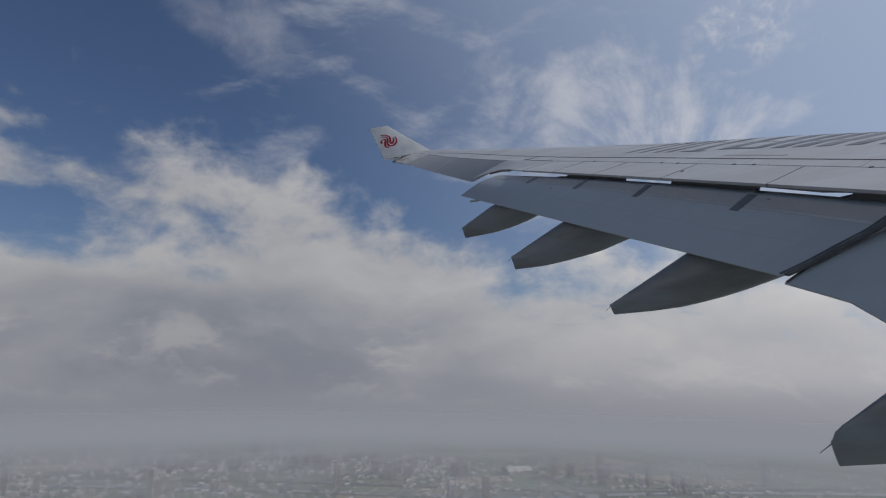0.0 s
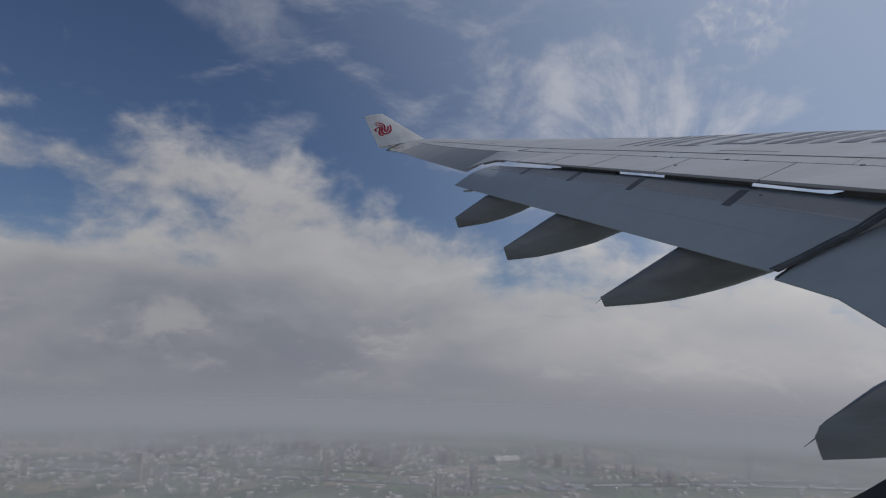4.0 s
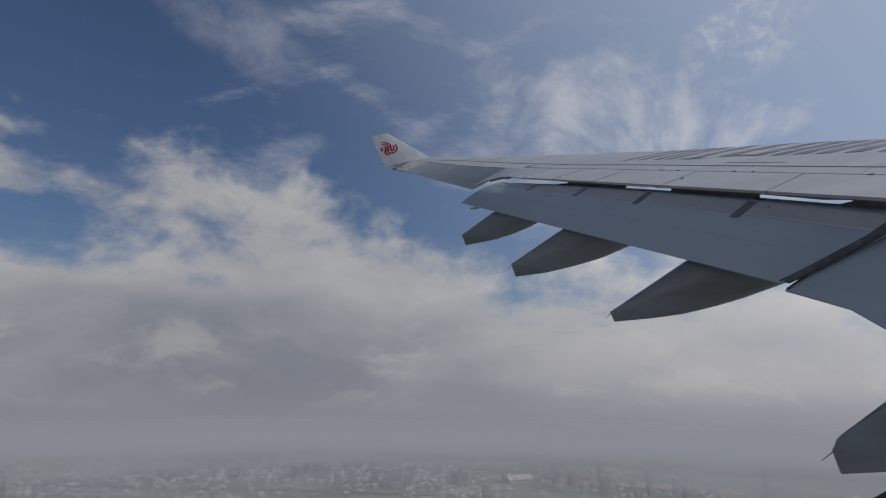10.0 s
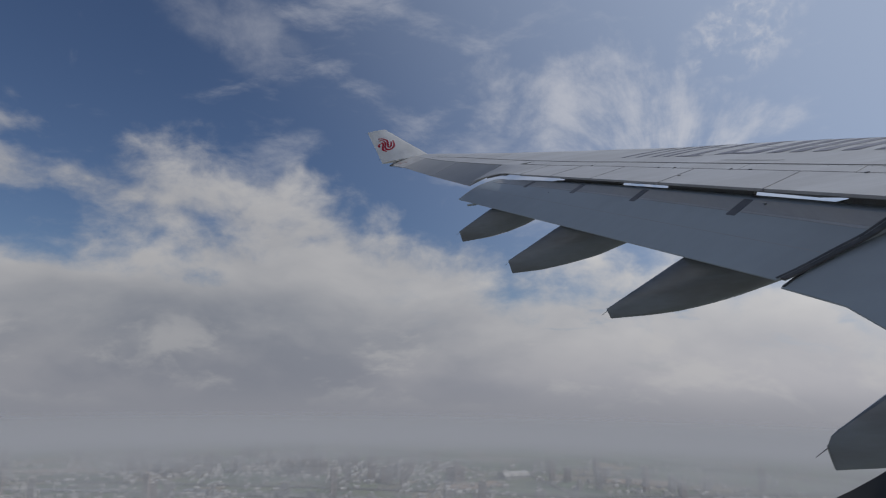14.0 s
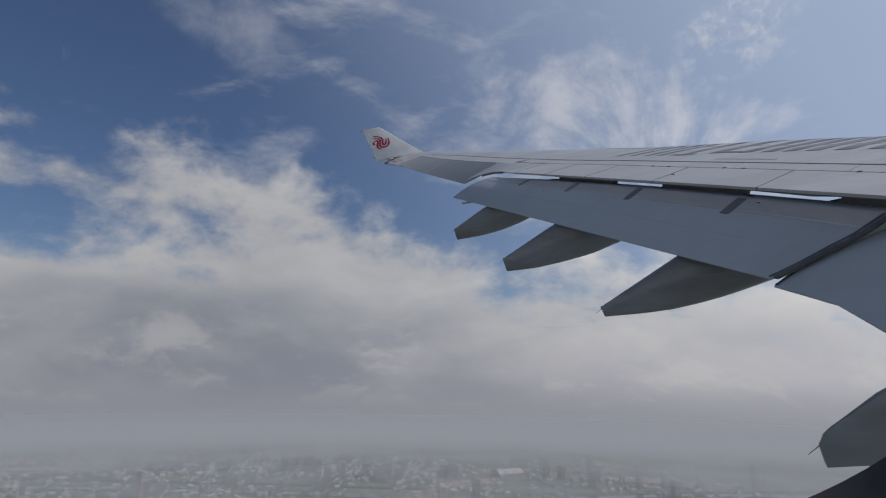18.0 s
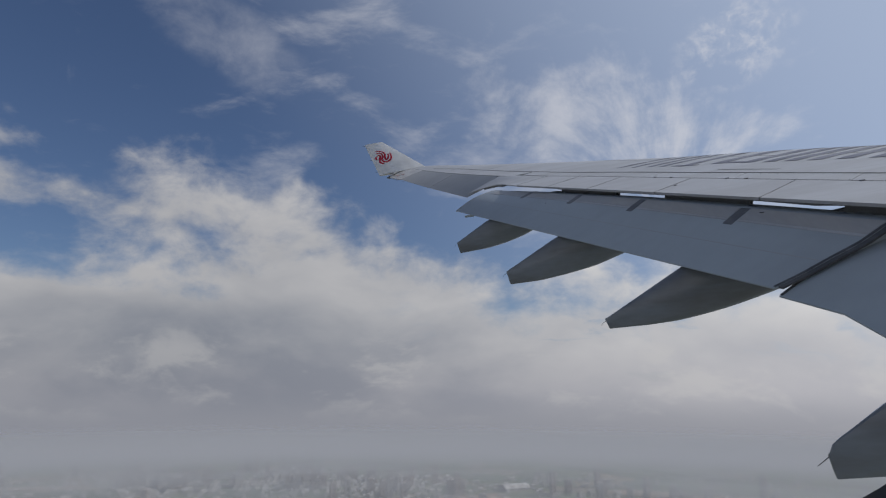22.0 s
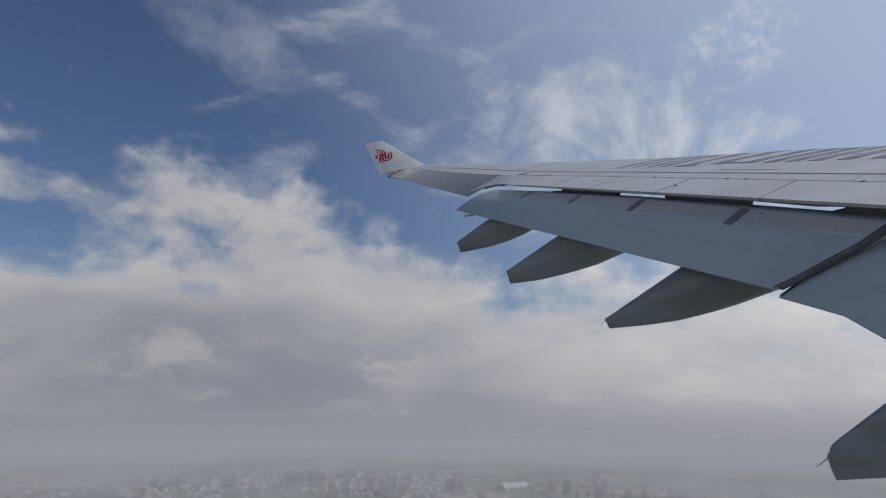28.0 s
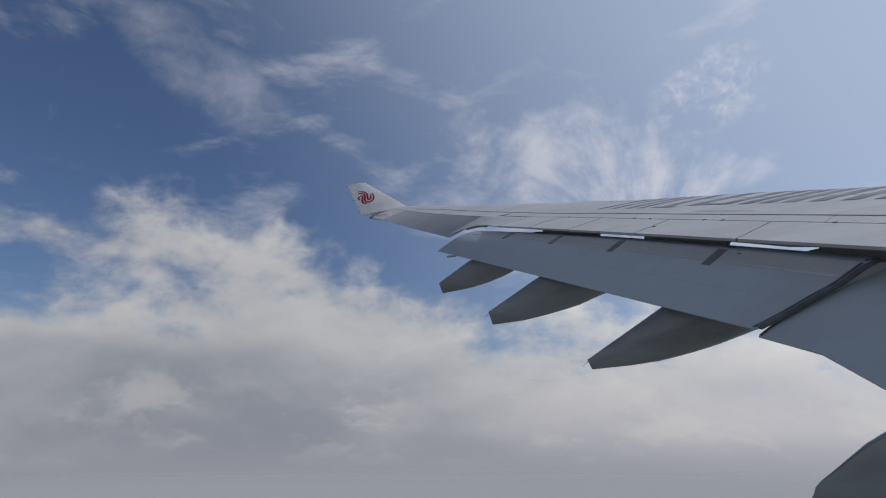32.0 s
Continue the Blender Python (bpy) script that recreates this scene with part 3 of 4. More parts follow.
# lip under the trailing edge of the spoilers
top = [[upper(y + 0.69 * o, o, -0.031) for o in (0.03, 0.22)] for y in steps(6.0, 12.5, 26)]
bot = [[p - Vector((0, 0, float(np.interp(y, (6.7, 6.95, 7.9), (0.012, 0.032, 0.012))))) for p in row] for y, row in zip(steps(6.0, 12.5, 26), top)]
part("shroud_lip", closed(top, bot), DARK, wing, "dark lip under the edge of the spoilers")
# added dark strip in place of the shadow below the tapering panel
top = []
for y in steps(15.6, 16.9, 8):
    o0 = float(np.interp(y, (14.3, 15.2, 16.2, 17.0, 17.5), (0.0, 0.20, 0.37, 0.22, 0.0)))
    top.append([upper(y + 0.69 * o * (17.6 - y) / 3.3, o, -droop_at(y) * max(0.0, 1 - o / 0.95) - 0.024) for o in (o0 + 0.02, o0 + 0.22)])
bot = [[p - Vector((0, 0, 0.045)) for p in row] for row in top]
part("tip_shadow_strip", closed(top, bot), DARK, wing, "dark strip standing in for the shadow under the tapering panel")
# rub strips on the flap nose, split by the track slots
MARKS = (7.88, 9.81, 11.58, 13.51)
cuts = [6.34, *MARKS, 15.4]
for a, b in zip(cuts, cuts[1:]):
    flap_body("rub_panel", a + 0.08, b - 0.08, 0.03, 0.185, FLAP_NOSE, 0.005, 0.012, flap, "worn beige rub strip", n=8)
    flap_body("edge_strip", a + 0.08, b - 0.08, 0.19, 0.215, WING_GREY, 0.007, 0.012, flap, "pale joint strip", n=8)
for y in MARKS:
    flap_body("track_slot_cover", y - 0.065, y + 0.065, -0.08, 0.27, COVER, 0.006, 0.012, flap, "dark cover strip", n=2)
flap_body("skin_crease", 6.45, 15.2, 0.56, 0.568, AILERON_GREY, 0.001, 0.006, flap, "faint joint line along the flap")
flap_body("end_seal", 6.382, 6.412, -0.1, 0.98, SEAL, 0.004, 0.012, flap, "dark rubber end seal", n=2)
flap_body("gap_filler", 6.325, 6.378, -0.3, 0.96, SEAL, -0.001, 0.022, flap, "dark filler in the joint", n=2)
flap_body("tip_edge_plate", 15.60, 15.66, -0.2, 0.99, WING_GREY, 0.004, 0.03, flap, n=2)
bm = box(-0.12, 0.1, -0.03, 0.03, -0.05, 0.0)
ob = part("tab_bracket", bm, FLAP_GREY, flap, "small bracket under the flap edge")
ob.location = flap_top(14.65, 1.0) + Vector((-0.02, 0, -0.01))
for y, u in ((7.6, 0.07), (12.3, 0.34)):
    ob = part("chip_mark", box(-0.012, 0.012, -0.03, 0.03, -0.002, 0.004), SEAL, flap)
    ob.location = flap_top(y, u) + Vector((0, 0, 0.004))
top = [[inner_top(root_line(y, u), u) + Vector((0, 0, 0.006)) for u in steps(0.02, 0.99, 8)] for y in (6.295, 6.325)]
bot = [[p - Vector((0, 0, 0.014)) for p in row] for row in top]
part("end_seal", closed(top, bot), SEAL, wing, "dark rubber seal between the flaps")

# hinge fittings and small marks along the hinge strip
for y, o in ((7.6, 1.08), (9.25, 1.08), (9.6, 1.08), (10.8, 1.08), (11.2, 1.08), (9.85, 0.5), (13.3, 1.08)):
    ob = part("hinge_fitting", box(-0.02, 0.02, -0.02, 0.02, -0.01, 0.012), STEEL, wing)
    ob.location = upper(y, o, 0.004)


def on_skin(a, b, lift):
    return upper(a, b, 0.003 + lift)


EVEN = (1, 1, 1, 1)
# sealed joints between the rows of panels
for name, o, y0, y1, w in (("sealed_joint", STRIP, 3.2, 24.5, 0.03), ("hinge_joint", HINGE, 3.2, 16.6, 0.02)):
    part(name, ribbon(bmesh.new(), tuple((y, min(o, 0.55 * chord(y))) for y in steps(y0, y1, 24)), w, on_skin, 0.003, EVEN), SEAL, wing, "dark sealed joint in the skin")
for y in (7.70, 9.58, 11.41, 12.9, 14.3):
    part("spoiler_joint", ribbon(bmesh.new(), tuple((y + 0.69 * o, o) for o in steps(0.01, HINGE, 4)), 0.014, lambda a, b, l: upper(a, b, 0.005 + l), 0.003, EVEN), COVER, wing)
# dark lettering across the upper skin, as plain slanted bars
for y, o, width in ((13.85, 2.05, 0.10), (13.4, 2.08, 0.10), (12.95, 2.1, 0.12), (12.6, 2.12, 0.12), (12.05, 2.15, 0.16), (11.55, 2.38, 0.20), (11.0, 2.48, 0.19), (10.62, 2.52, 0.18), (10.28, 2.58, 0.18), (9.92, 2.62, 0.19), (9.52, 2.68, 0.2), (9.1, 2.74, 0.2), (8.7, 2.8, 0.2)):
    pts = tuple((y + 0.42 * f, o + f) for f in (0, 0.5, 1.0, 1.5, 1.9))
    part("lettering_bar", ribbon(bmesh.new(), pts, width, on_skin, 0.002, EVEN), LETTER, wing)
for y, o in ((11.45, 2.5), (12.2, 2.2)):
    part("lettering_bar", ribbon(bmesh.new(), ((y + 0.15, o), (y - 0.1, o + 0.02), (y - 0.35, o + 0.06)), 0.12, on_skin, 0.002, EVEN), LETTER, wing)
part("stencil_bar", ribbon(bmesh.new(), ((10.8, 1.86), (10.2, 1.86), (9.65, 1.86)), 0.06, on_skin, 0.002, EVEN), FLAP_NOSE, wing, "worn illegible stencil line")
# joints across the outer skin
for y in (19.4, 22.0, 24.2):
    part("skin_joint", ribbon(bmesh.new(), tuple((y + 0.39 * o, o) for o in steps(0.98, 0.85 * chord(y), 6)), 0.016, on_skin, 0.002, EVEN), FLAP_NOSE, wing)
for o in (3.3,):
    part("skin_joint", ribbon(bmesh.new(), tuple((y, o) for y in steps(4, 17, 12)), 0.016, on_skin, 0.002, EVEN), FLAP_NOSE, wing)
# flush fasteners along the panel edges
bm = bmesh.new()
for o, a, b in ((HINGE + 0.06, 6.0, 15.5), (STRIP - 0.07, 6.0, 15.5)):
    for k in range(int((b - a) / 0.14)):
        y = a + k * 0.14
        p = upper(y, o, 0.0)
        box(p.x - 0.006, p.x + 0.006, y - 0.006, y + 0.006, p.z - 0.004, p.z + 0.0015, bm)
tagged(part("fastener_rows", bm, STEEL, wing, "rows of small flush fasteners", smooth=False), kind="stuff")

# ---- fuselage side with its window ----
SKIN_Y, WALL = 0.115, 0.085
HOLE = (-0.018, 0.111, 0.140, 0.196, 0.09)
LEAN = radians(4)


def hull(x, z, inward=0.0):
    """A point of the round fuselage side at height z."""
    r = 2.82 - inward
    zc = z + 0.45
    return Vector((x, SKIN_Y - 2.82 + math.sqrt(max(0.2, r * r - zc * zc)) - (math.sqrt(2.82 ** 2 - 0.45 ** 2) - 2.82), z))


def hole_loop(n, grow):
    cx, cz, hw, hh, rad = HOLE
    out = []
    for k in range(n):
        a = math.tau * (k + 0.5) / n
        ca, sa = math.cos(a), math.sin(a)
        sx, sz = math.copysign(hw - rad, ca), math.copysign(hh - rad, sa)
        t = math.atan2(abs(sa) * hh ** 0.5, abs(ca) * hw ** 0.5)
        px, pz = sx + math.copysign((rad + grow) * math.cos(t), ca), sz + math.copysign((rad + grow) * math.sin(t), sa)
        out.append((cx + px * math.cos(LEAN) + pz * math.sin(LEAN), cz - px * math.sin(LEAN) + pz * math.cos(LEAN)))
    return out


def frame_loop(n, x0, x1, z0, z1):
    cx, cz = HOLE[0], HOLE[1]
    out = []
    for k in range(n):
        a = math.tau * (k + 0.5) / n
        ca, sa = math.cos(a), math.sin(a)
        s = min((x1 - cx) / ca if ca > 1e-6 else 1e9, (x0 - cx) / ca if ca < -1e-6 else 1e9, (z1 - cz) / sa if sa > 1e-6 else 1e9, (z0 - cz) / sa if sa < -1e-6 else 1e9)
        out.append((cx + s * ca, cz + s * sa))
    return out


def lerp_loop(a, b, f):
    return [(p[0] + (q[0] - p[0]) * f, p[1] + (q[1] - p[1]) * f) for p, q in zip(a, b)]


N = 96
inner_l, outer_l = hole_loop(N, 0.0), frame_loop(N, -5.5, 8.5, -2.3, 1.7)
loops = [[hull(*p) for p in lerp_loop(inner_l, outer_l, f)] for f in (0, 0.03, 0.12, 0.3, 0.6, 1.0)]
wide = hole_loop(N, 0.03)
loops_in = [[hull(*p, WALL) for p in lerp_loop(wide, outer_l, f)] for f in (1.0, 0.6, 0.3, 0.12, 0.03, 0)]
chain = loops + loops_in
bm = bmesh.new()
rings = [[bm.verts.new(p) for p in ring] for ring in chain]
for s, e in zip(rings, rings[1:] + rings[:1]):
    for k in range(N):
        bm.faces.new((s[k], s[(k + 1) % N], e[(k + 1) % N], e[k]))
fus = obj("wall_outer", bm, WHITE)
fus.matrix_world = CRAFT
tagged(fus, "white rounded fuselage side wall with a window opening", "aircraft wall", kind="structure")

bm = bmesh.new()
gro = [[hull(*p, d) for p in hole_loop(N, g)] for g, d in ((-0.002, -0.003), (0.02, -0.003), (0.02, WALL + 0.004), (0.04, WALL + 0.004), (0.034, WALL + 0.016), (0.010, WALL + 0.012), (-0.001, 0.03))]
rings = [[bm.verts.new(p) for p in ring] for ring in gro]
for s, e in zip(rings, rings[1:] + rings[:1]):
    for k in range(N):
        bm.faces.new((s[k], s[(k + 1) % N], e[(k + 1) % N], e[k]))
win = obj("window_1", bm, CABIN_DARK)
win.matrix_world = CRAFT
tagged(win, "dark rubber seal round the rounded cabin window", "window", kind="structure")
# plain cabin inside
for nm, b in (("floor", (-5.5, 8.5, -5.4, -0.2, -1.45, -1.35)), ("ceiling", (-5.5, 8.5, -5.2, -0.55, 1.15, 1.25)), ("wall_far", (-5.5, 8.5, -5.5, -5.4, -1.45, 1.25)), ("wall_aft", (-5.6, -5.5, -5.4, -0.2, -1.4, 1.2)), ("wall_fore", (8.5, 8.6, -5.4, -0.2, -1.4, 1.2))):
    ob = obj(nm, box(*b), CABIN, smooth=False)
    ob.matrix_world = CRAFT
    tagged(ob, "plain grey-beige aircraft cabin panel", "cabin panel", kind="structure")

# ---- land far below ----
def ground_material():
    m = bpy.data.materials.new("fields_and_blocks")
    m.use_nodes = True
    n, l = m.node_tree.nodes, m.node_tree.links
    p = n["Principled BSDF"]
    p.inputs["Roughness"].default_value = 0.9
    tc = n.new("ShaderNodeTexCoord")
    warp = n.new("ShaderNodeTexNoise")
    l.new(tc.outputs["Object"], warp.inputs["Vector"])
    warp.inputs["Scale"].default_value, warp.inputs["Detail"].default_value = 0.0025, 4
    add = n.new("ShaderNodeMixRGB")
    add.blend_type = "LINEAR_LIGHT"
    mp = n.new("ShaderNodeMapping")
    mp.inputs["Scale"].default_value = (0.0075, 0.005, 0.01)
    mp.inputs["Rotation"].default_value = (0, 0, 0.5)
    l.new(tc.outputs["Object"], mp.inputs[0])
    add.inputs[0].default_value = 0.35
    l.new(mp.outputs[0], add.inputs[1])
    l.new(warp.outputs["Color"], add.inputs[2])
    vor = n.new("ShaderNodeTexVoronoi")
    l.new(add.outputs[0], vor.inputs["Vector"])
    vor.inputs["Scale"].default_value = 1.0
    sep = n.new("ShaderNodeSeparateColor")
    l.new(vor.outputs["Color"], sep.inputs[0])
    ramp = n.new("ShaderNodeValToRGB")
    e = ramp.color_ramp.elements
    e[0].position, e[0].color = 0.0, (0.035, 0.06, 0.03, 1)
    e[1].position, e[1].color = 1.0, (0.17, 0.14, 0.09, 1)
    for pos, c in ((0.3, (0.055, 0.09, 0.04)), (0.55, (0.09, 0.11, 0.055)), (0.75, (0.05, 0.07, 0.045)), (0.88, (0.13, 0.115, 0.08))):
        x = e.new(pos)
        x.color = (*c, 1)
    l.new(sep.outputs[0], ramp.inputs[0])
    fine_n = n.new("ShaderNodeTexNoise")
    l.new(tc.outputs["Object"], fine_n.inputs["Vector"])
    fine_n.inputs["Scale"].default_value, fine_n.inputs["Detail"].default_value = 0.03, 7
    hv = n.new("ShaderNodeHueSaturation")
    mr = n.new("ShaderNodeMapRange")
    l.new(fine_n.outputs["Fac"], mr.inputs["Value"])
    mr.inputs["From Min"].default_value, mr.inputs["From Max"].default_value = 0.3, 0.7
    mr.inputs["To Min"].default_value, mr.inputs["To Max"].default_value = 0.6, 1.45
    l.new(mr.outputs["Result"], hv.inputs["Value"])
    l.new(ramp.outputs[0], hv.inputs["Color"])
    l.new(hv.outputs[0], p.inputs["Base Color"])
    # the far land turns see-through with distance, which stands in for haze
    away, cut, lost = n.new("ShaderNodeVectorMath"), n.new("ShaderNodeMapRange"), n.new("ShaderNodeBsdfTransparent")
    away.operation, cut.interpolation_type = "LENGTH", "SMOOTHSTEP"
    l.new(tc.outputs["Object"], away.inputs[0])
    l.new(away.outputs["Value"], cut.inputs["Value"])
    cut.inputs["From Min"].default_value, cut.inputs["From Max"].default_value = 3900, 4800
    fade = n.new("ShaderNodeMixShader")
    l.new(cut.outputs["Result"], fade.inputs[0])
    l.new(p.outputs[0], fade.inputs[1])
    l.new(lost.outputs[0], fade.inputs[2])
    l.new(fade.outputs[0], n["Material Output"].inputs["Surface"])
    return m


GROUND = ground_material()
bm = bmesh.new()
xs, gy = steps(-9000, 9000, 36), steps(-6000, 12000, 36)
vs = [[bm.verts.new((x, y, 3 * noise.noise(Vector((x, y, 0)) * 0.0011))) for y in gy] for x in xs]
for i in range(36):
    for j in range(36):
        bm.faces.new((vs[i][j], vs[i + 1][j], vs[i + 1][j + 1], vs[i][j + 1]))
tagged(obj("ground", bm, GROUND), "green and brown fields and open land round a hazy city", "ground", kind="structure")

TOWER_A = material("tower_concrete", (0.42, 0.40, 0.38), 0.8, second=(0.33, 0.31, 0.30), scale=0.06, grain=0.1, grain_scale=0.6, per_object=0.25)
TOWER_B = material("tower_brown_tile", (0.30, 0.24, 0.21), 0.8, second=(0.24, 0.2, 0.18), scale=0.06, grain=0.1, grain_scale=0.6, per_object=0.25)
GLASS = material("dark_window_glass", (0.05, 0.06, 0.075), 0.15, second=(0.07, 0.08, 0.09), scale=0.2)
ROOF = material("roof_concrete", (0.48, 0.46, 0.44), 0.85, second=(0.36, 0.35, 0.34), scale=0.1, per_object=0.2)
PALE = material("pale_roof_sheet", (0.42, 0.41, 0.39), 0.7, second=(0.25, 0.24, 0.23), scale=0.05, per_object=0.2)
ASPHALT = material("asphalt", (0.07, 0.07, 0.07), 0.9, second=(0.1, 0.1, 0.095), scale=0.05)
POND = material("pond_water", (0.03, 0.045, 0.045), 0.1, second=(0.04, 0.05, 0.05), scale=0.02)

rng = random.Random(11)


def tower(w, d, h, mat, name="apartment_tower"):
    """A tall block with storey bands, corner piers, a parapet roof and a lift house."""
    t = thing(name, Matrix(), "tall hazy concrete apartment tower with banded windows", "building", "towers of the far city")
    bm = bmesh.new()
    fl = 3.3
    box(-w / 2 + 0.6, w / 2 - 0.6, -d / 2 + 0.6, d / 2 - 0.6, 0, h, bm)
    part("core", bm, GLASS, t, "dark glazed storeys", smooth=False)
    bm = bmesh.new()
    k = 0
    while k * fl < h:
        box(-w / 2, w / 2, -d / 2, d / 2, k * fl, k * fl + 1.5, bm)
        k += 1
    part("floor_bands", bm, mat, t, smooth=False)
    for sx in (-1, 1):
        for sy in (-1, 1):
            cx, cy = sx * (w / 2 - 1.2), sy * (d / 2 - 1.2)
            part("corner_pier", box(cx - 1.7, cx + 1.7, cy - 1.7, cy + 1.7, 0, h + 1.5), mat, t, smooth=False)
    part("roof", box(-w / 2 - 0.3, w / 2 + 0.3, -d / 2 - 0.3, d / 2 + 0.3, h, h + 1.2), ROOF, t, smooth=False)
    part("lift_house", box(-w / 5, w / 5, -d / 5, d / 5, h + 1.2, h + 7), mat, t, smooth=False)
    return t


kinds = [tower(24, 18, 72, TOWER_A), tower(20, 20, 95, TOWER_B), tower(34, 16, 48, TOWER_A), tower(28, 22, 60, TOWER_B), tower(18, 16, 40, TOWER_A)]


def city_spot():
    """Thick round two centres, thin towards the fields."""
    while True:
        y = rng.uniform(2150, 3900)
        x = rng.uniform(-0.78, 0.72) * y
        if math.hypot(x, y) > 3900:
            continue
        d = math.exp(-((x + 450) / 800) ** 2 - ((y - 2900) / 520) ** 2) + 0.6 * math.exp(-((x + 1500) / 600) ** 2 - ((y - 3000) / 600) ** 2) + 0.03
        d *= min(1.0, max(0.0, 0.5 + 2.2 * noise.noise(Vector((x * 0.0021, y * 0.0021, 4.0)))))
        if rng.random() < d:
            return x, y


for i in range(150):
    x, y = city_spot()
    k = kinds[i % 5]
    m = pose(x, y, -1, 0, 0, rng.choice((20, 24, 110, 15, 28)))
    if i < 5:
        k.matrix_world = m
    else:
        copy_thing(k, m)

# low houses and sheds beyond count
verts, faces = [], []
for i in range(1900):
    if i % 3:
        x, y = city_spot()
    else:
        y = rng.uniform(2000, 3600)
        x = rng.uniform(-0.7, 0.7) * y
    x, y = x + rng.gauss(0, 60), y + rng.gauss(0, 60)
    w, d, h, a = rng.uniform(8, 26), rng.uniform(7, 16), rng.uniform(5, 13), rng.choice((0.35, 0.42, 1.95, 0.3))
    ca, sa = math.cos(a), math.sin(a)
    b0 = len(verts)
    for z in (-1, h):
        for px, py in ((-w, -d), (w, -d), (w, d), (-w, d)):
            verts.append((x + (px * ca - py * sa) / 2, y + (px * sa + py * ca) / 2, z))
    for px in (-w / 2, w / 2):
        verts.append((x + px * ca, y + px * sa, h + d * 0.22))
    faces += [tuple(b0 + q for q in f) for f in ((0, 1, 5, 4), (1, 2, 6, 5), (2, 3, 7, 6), (3, 0, 4, 7), (4, 5, 9, 8), (6, 7, 8, 9), (5, 6, 9), (7, 4, 8))]
me = bpy.data.meshes.new("low_houses")
me.from_pydata(verts, [], faces)
me.materials.append(PALE)
tagged(new("low_houses", me), "many low pale-roofed houses and sheds seen through haze", "houses", kind="stuff")


def strip(name, pts, width, mat, z, label, cat):
    tp, bt = [], []
    for i, p in enumerate(pts):
        d = (Vector(pts[min(i + 1, len(pts) - 1)]) - Vector(pts[max(i - 1, 0)])).normalized()
        s = Vector((-d.y, d.x)) * width / 2
        tp.append([(p[0] + s.x, p[1] + s.y, z), (p[0] - s.x, p[1] - s.y, z)])
        bt.append([(p[0] + s.x, p[1] + s.y, -6), (p[0] - s.x, p[1] - s.y, -6)])
    tagged(obj(name, closed(tp, bt), mat, smooth=False), label, cat, kind="structure")


strip("road", [(-2800, 2400), (-1700, 2650), (-500, 2600), (500, 2480), (1700, 2650), (2600, 2900)], 22, ASPHALT, 4.2, "grey main road past the edge of the city", "road")
strip("road", [(250, 1800), (520, 2500), (420, 3000), (560, 3700)], 18, ASPHALT, 4.6, "grey road running away through the fields", "road")
strip("road", [(-1700, 1900), (-1250, 2800), (-1050, 3600)], 20, ASPHALT, 4.6, "grey straight road into the city", "road")
strip("river", [(-2700, 2750), (-1700, 2450), (-700, 2420), (200, 2330), (1000, 2500), (2400, 2500)], 45, POND, 3.8, "dark narrow river among fields", "water")


def plot(name, x, y, w, d, turn, mat, label, cat):
    """A flat irregular plot or pond."""
    bm = bmesh.new()
    t, b = [], []
    for k in range(18):
        a = k * math.tau / 18
        r = 1 + 0.22 * noise.noise(Vector((math.cos(a) + x, math.sin(a) + y, 0.5)))
        q = Matrix.Rotation(radians(turn), 2) @ Vector((w * r * math.copysign(abs(math.cos(a)) ** 0.6, math.cos(a)), d * r * math.copysign(abs(math.sin(a)) ** 0.6, math.sin(a))))
        t.append(bm.verts.new((x + q.x, y + q.y, 4.0)))
        b.append(bm.verts.new((x + q.x, y + q.y, -6)))
    bm.faces.new(t)
    for k in range(18):
        bm.faces.new((t[k], b[k], b[(k + 1) % 18], t[(k + 1) % 18]))
    tagged(obj(name, bm, mat, smooth=False), label, cat, kind="structure")


EARTH = material("bare_earth", (0.24, 0.18, 0.13), 0.95, second=(0.17, 0.135, 0.10), scale=0.01, grain=0.15, grain_scale=0.2)
plot("pond", 480, 2360, 80, 45, 20, POND, "dark reservoir among the fields", "water")
plot("pond", -900, 2480, 65, 30, -15, POND, "small dark pond", "water")
plot("bare_field", 150, 2700, 140, 65, 35, EARTH, "brown bare earth plot at the city edge", "field")
plot("bare_field", -1750, 2900, 200, 55, 12, EARTH, "brown cleared strip of building land", "field")
plot("bare_field", 900, 2850, 180, 70, -20, EARTH, "brown bare field", "field")

# sports hall with an arched roof
hall = thing("sports_hall", pose(330, 2950, 0, 0, 0, 25), "pale arched sports hall at the edge of the city", "building")
part("hall_walls", box(-60, 60, -35, 35, -1, 12), TOWER_A, hall, smooth=False)
bow = [[(x, y, 12 + 16 * math.sqrt(max(0.0, 1 - (y / 37) ** 2))) for y in steps(-37, 37, 14)] for x in (-64, 0, 64)]
part("arched_roof", closed(bow, [[(a, b, c - 1.5) for a, b, c in row] for row in bow]), PALE, hall, "white arched roof")

# ---- haze between the aircraft and the land ----
def distance_of(n, l):
    where, flat, size = n.new("ShaderNodeNewGeometry"), n.new("ShaderNodeVectorMath"), n.new("ShaderNodeVectorMath")
    flat.operation, size.operation = "MULTIPLY", "LENGTH"
    l.new(where.outputs["Position"], flat.inputs[0])
    flat.inputs[1].default_value = (1, 1, 0)
    l.new(flat.outputs[0], size.inputs[0])
    return size.outputs["Value"]


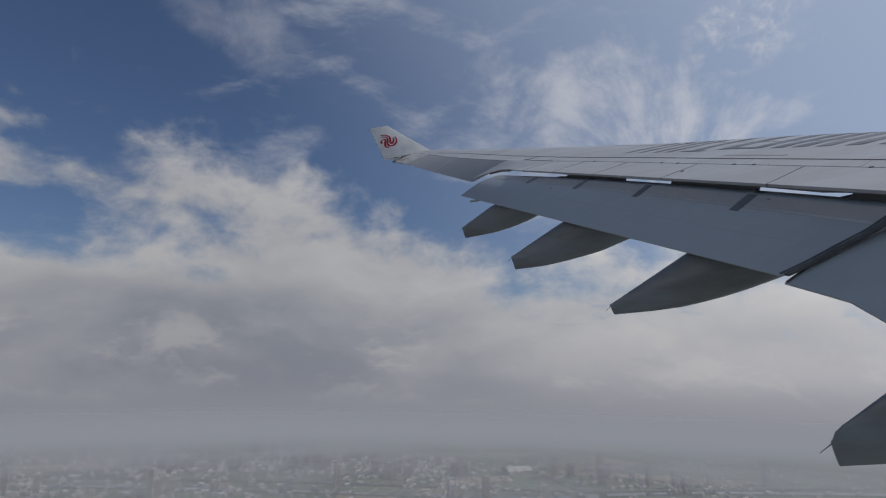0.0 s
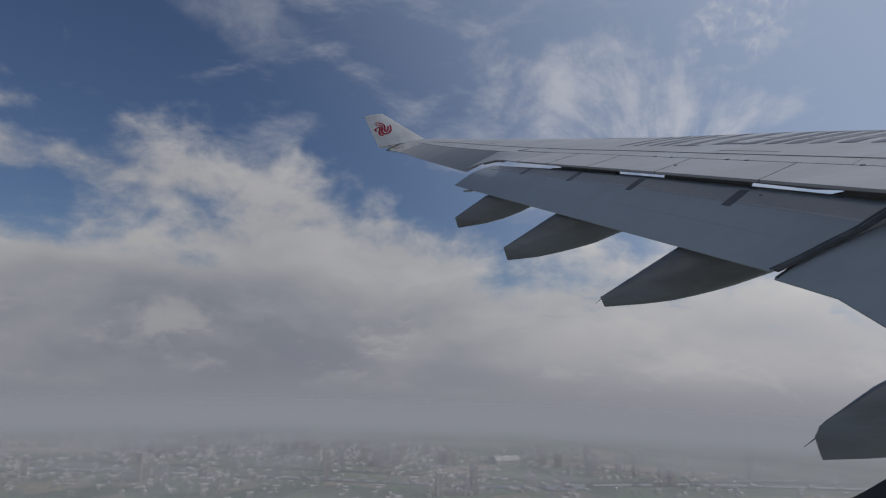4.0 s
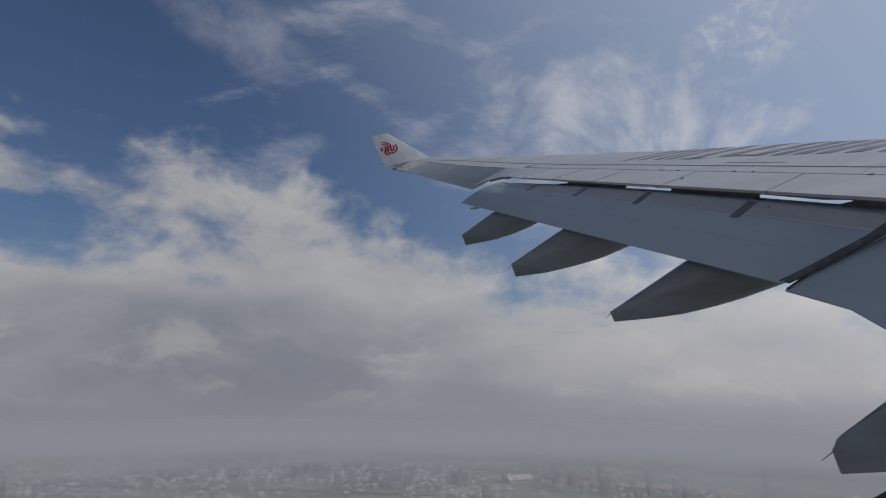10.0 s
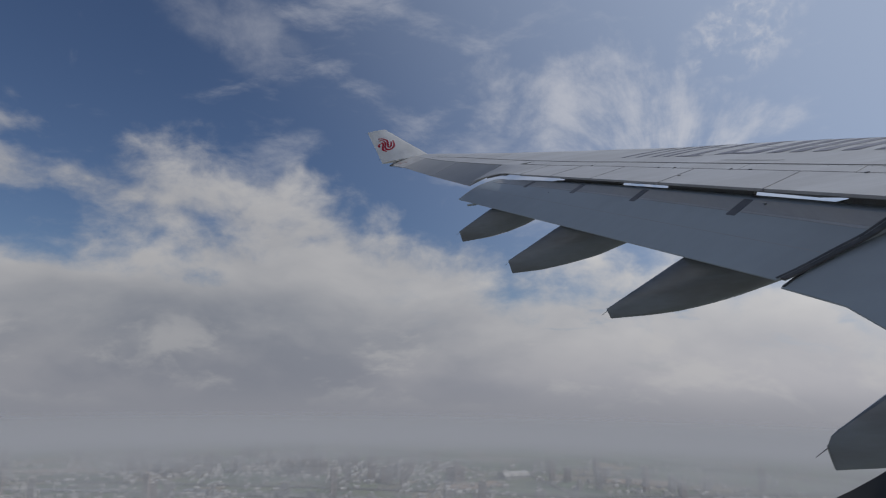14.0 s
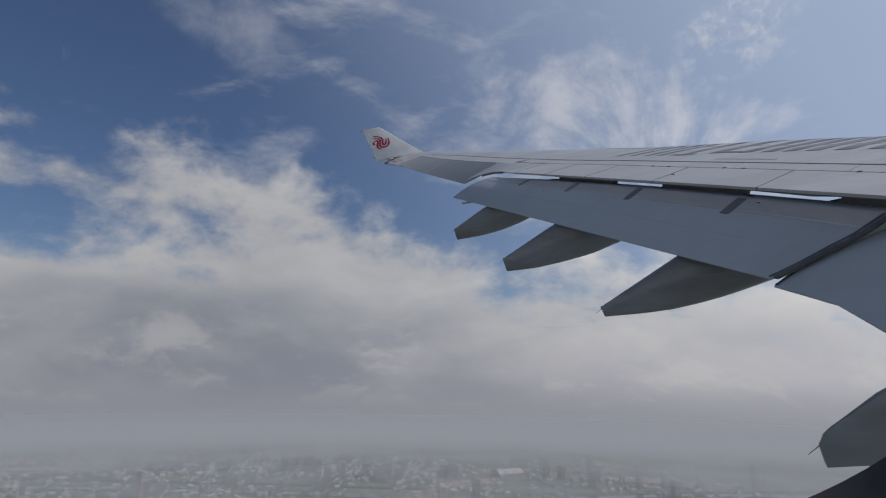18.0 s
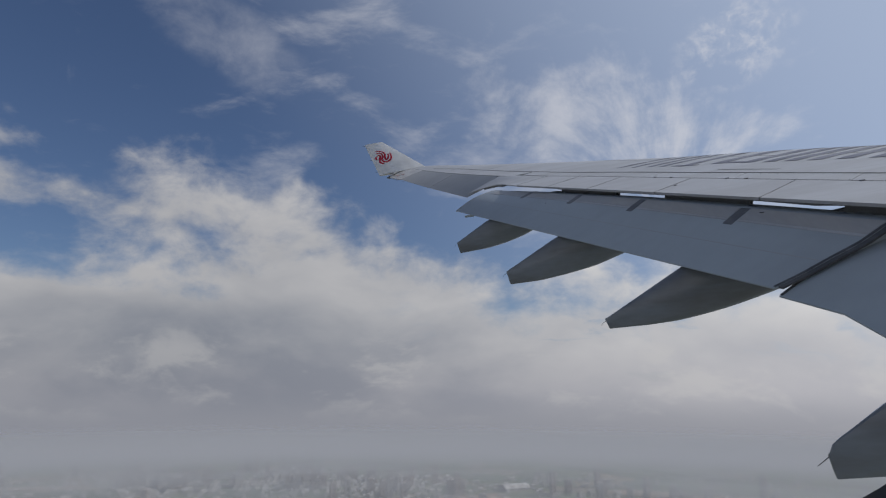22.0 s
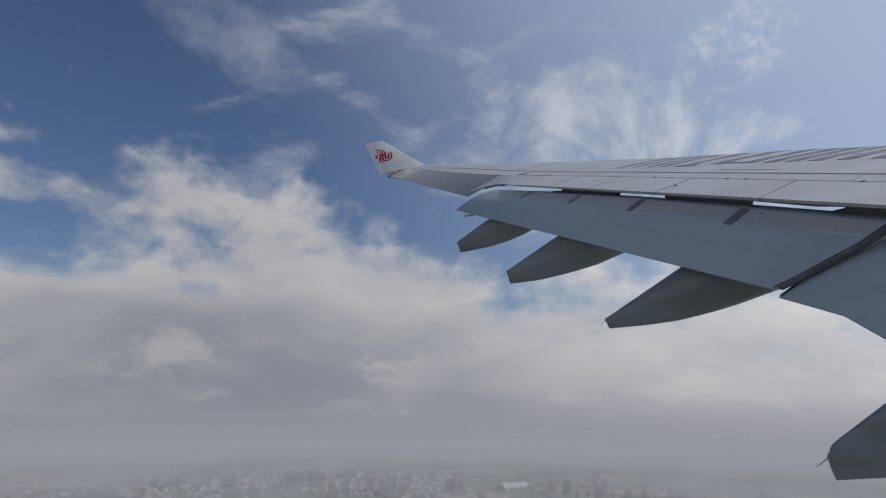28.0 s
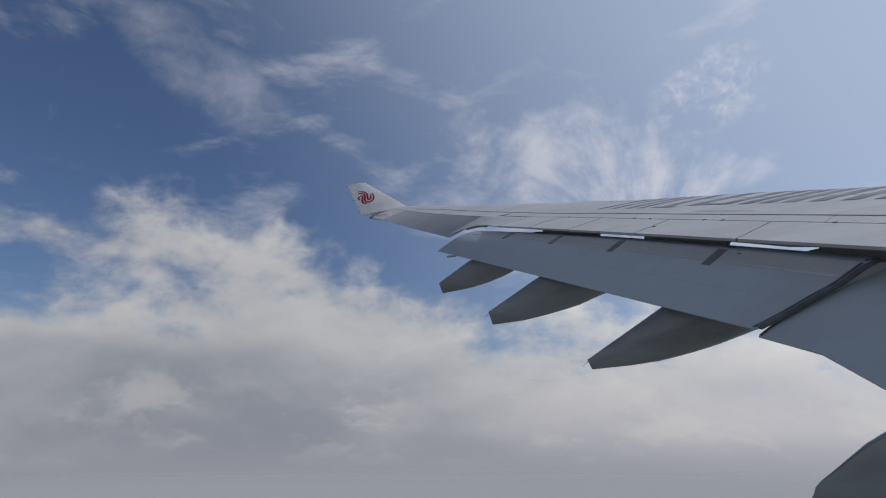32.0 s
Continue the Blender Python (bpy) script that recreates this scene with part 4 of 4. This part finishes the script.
def ramp_of(n, l, v, lo, hi, a=0.0, b=1.0):
    r = n.new("ShaderNodeMapRange")
    r.interpolation_type = "SMOOTHSTEP"
    l.new(v, r.inputs["Value"])
    r.inputs["From Min"].default_value, r.inputs["From Max"].default_value = lo, hi
    r.inputs["To Min"].default_value, r.inputs["To Max"].default_value = a, b
    return r.outputs["Result"]


def haze_material():
    m = bpy.data.materials.new("haze_sheet")
    m.use_nodes = True
    n, l = m.node_tree.nodes, m.node_tree.links
    n.remove(n["Principled BSDF"])

    def product(a, b, op="MULTIPLY"):
        k = n.new("ShaderNodeMath")
        k.operation, k.use_clamp = op, True
        for i, v in enumerate((a, b)):
            if isinstance(v, float):
                k.inputs[i].default_value = v
            else:
                l.new(v, k.inputs[i])
        return k.outputs[0]

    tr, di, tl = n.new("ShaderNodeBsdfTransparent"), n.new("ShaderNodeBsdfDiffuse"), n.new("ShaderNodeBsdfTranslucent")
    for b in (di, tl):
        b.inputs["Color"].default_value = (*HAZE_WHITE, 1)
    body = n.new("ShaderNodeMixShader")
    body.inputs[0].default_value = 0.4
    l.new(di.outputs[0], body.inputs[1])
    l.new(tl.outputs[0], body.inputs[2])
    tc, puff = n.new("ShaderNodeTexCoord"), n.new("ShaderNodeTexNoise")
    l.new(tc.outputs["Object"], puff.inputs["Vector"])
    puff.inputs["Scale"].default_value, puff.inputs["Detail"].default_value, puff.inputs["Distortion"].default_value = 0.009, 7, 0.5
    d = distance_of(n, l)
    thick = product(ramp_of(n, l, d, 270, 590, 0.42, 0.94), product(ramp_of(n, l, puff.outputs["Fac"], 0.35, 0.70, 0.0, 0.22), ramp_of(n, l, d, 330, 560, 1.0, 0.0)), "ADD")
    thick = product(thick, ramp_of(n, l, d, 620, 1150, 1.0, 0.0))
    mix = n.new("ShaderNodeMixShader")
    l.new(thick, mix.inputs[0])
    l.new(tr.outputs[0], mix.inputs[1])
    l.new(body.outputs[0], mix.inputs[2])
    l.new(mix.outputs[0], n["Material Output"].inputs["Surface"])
    return m


# one added flat disc imitates aerial haze by its grey and distance-driven opacity
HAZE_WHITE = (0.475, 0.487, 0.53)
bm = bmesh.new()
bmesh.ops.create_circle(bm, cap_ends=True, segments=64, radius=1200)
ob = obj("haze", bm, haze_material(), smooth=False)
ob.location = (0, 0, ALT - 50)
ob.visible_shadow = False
tagged(ob, "added patchy grey sheet standing in for haze over the land", "haze", kind="structure")
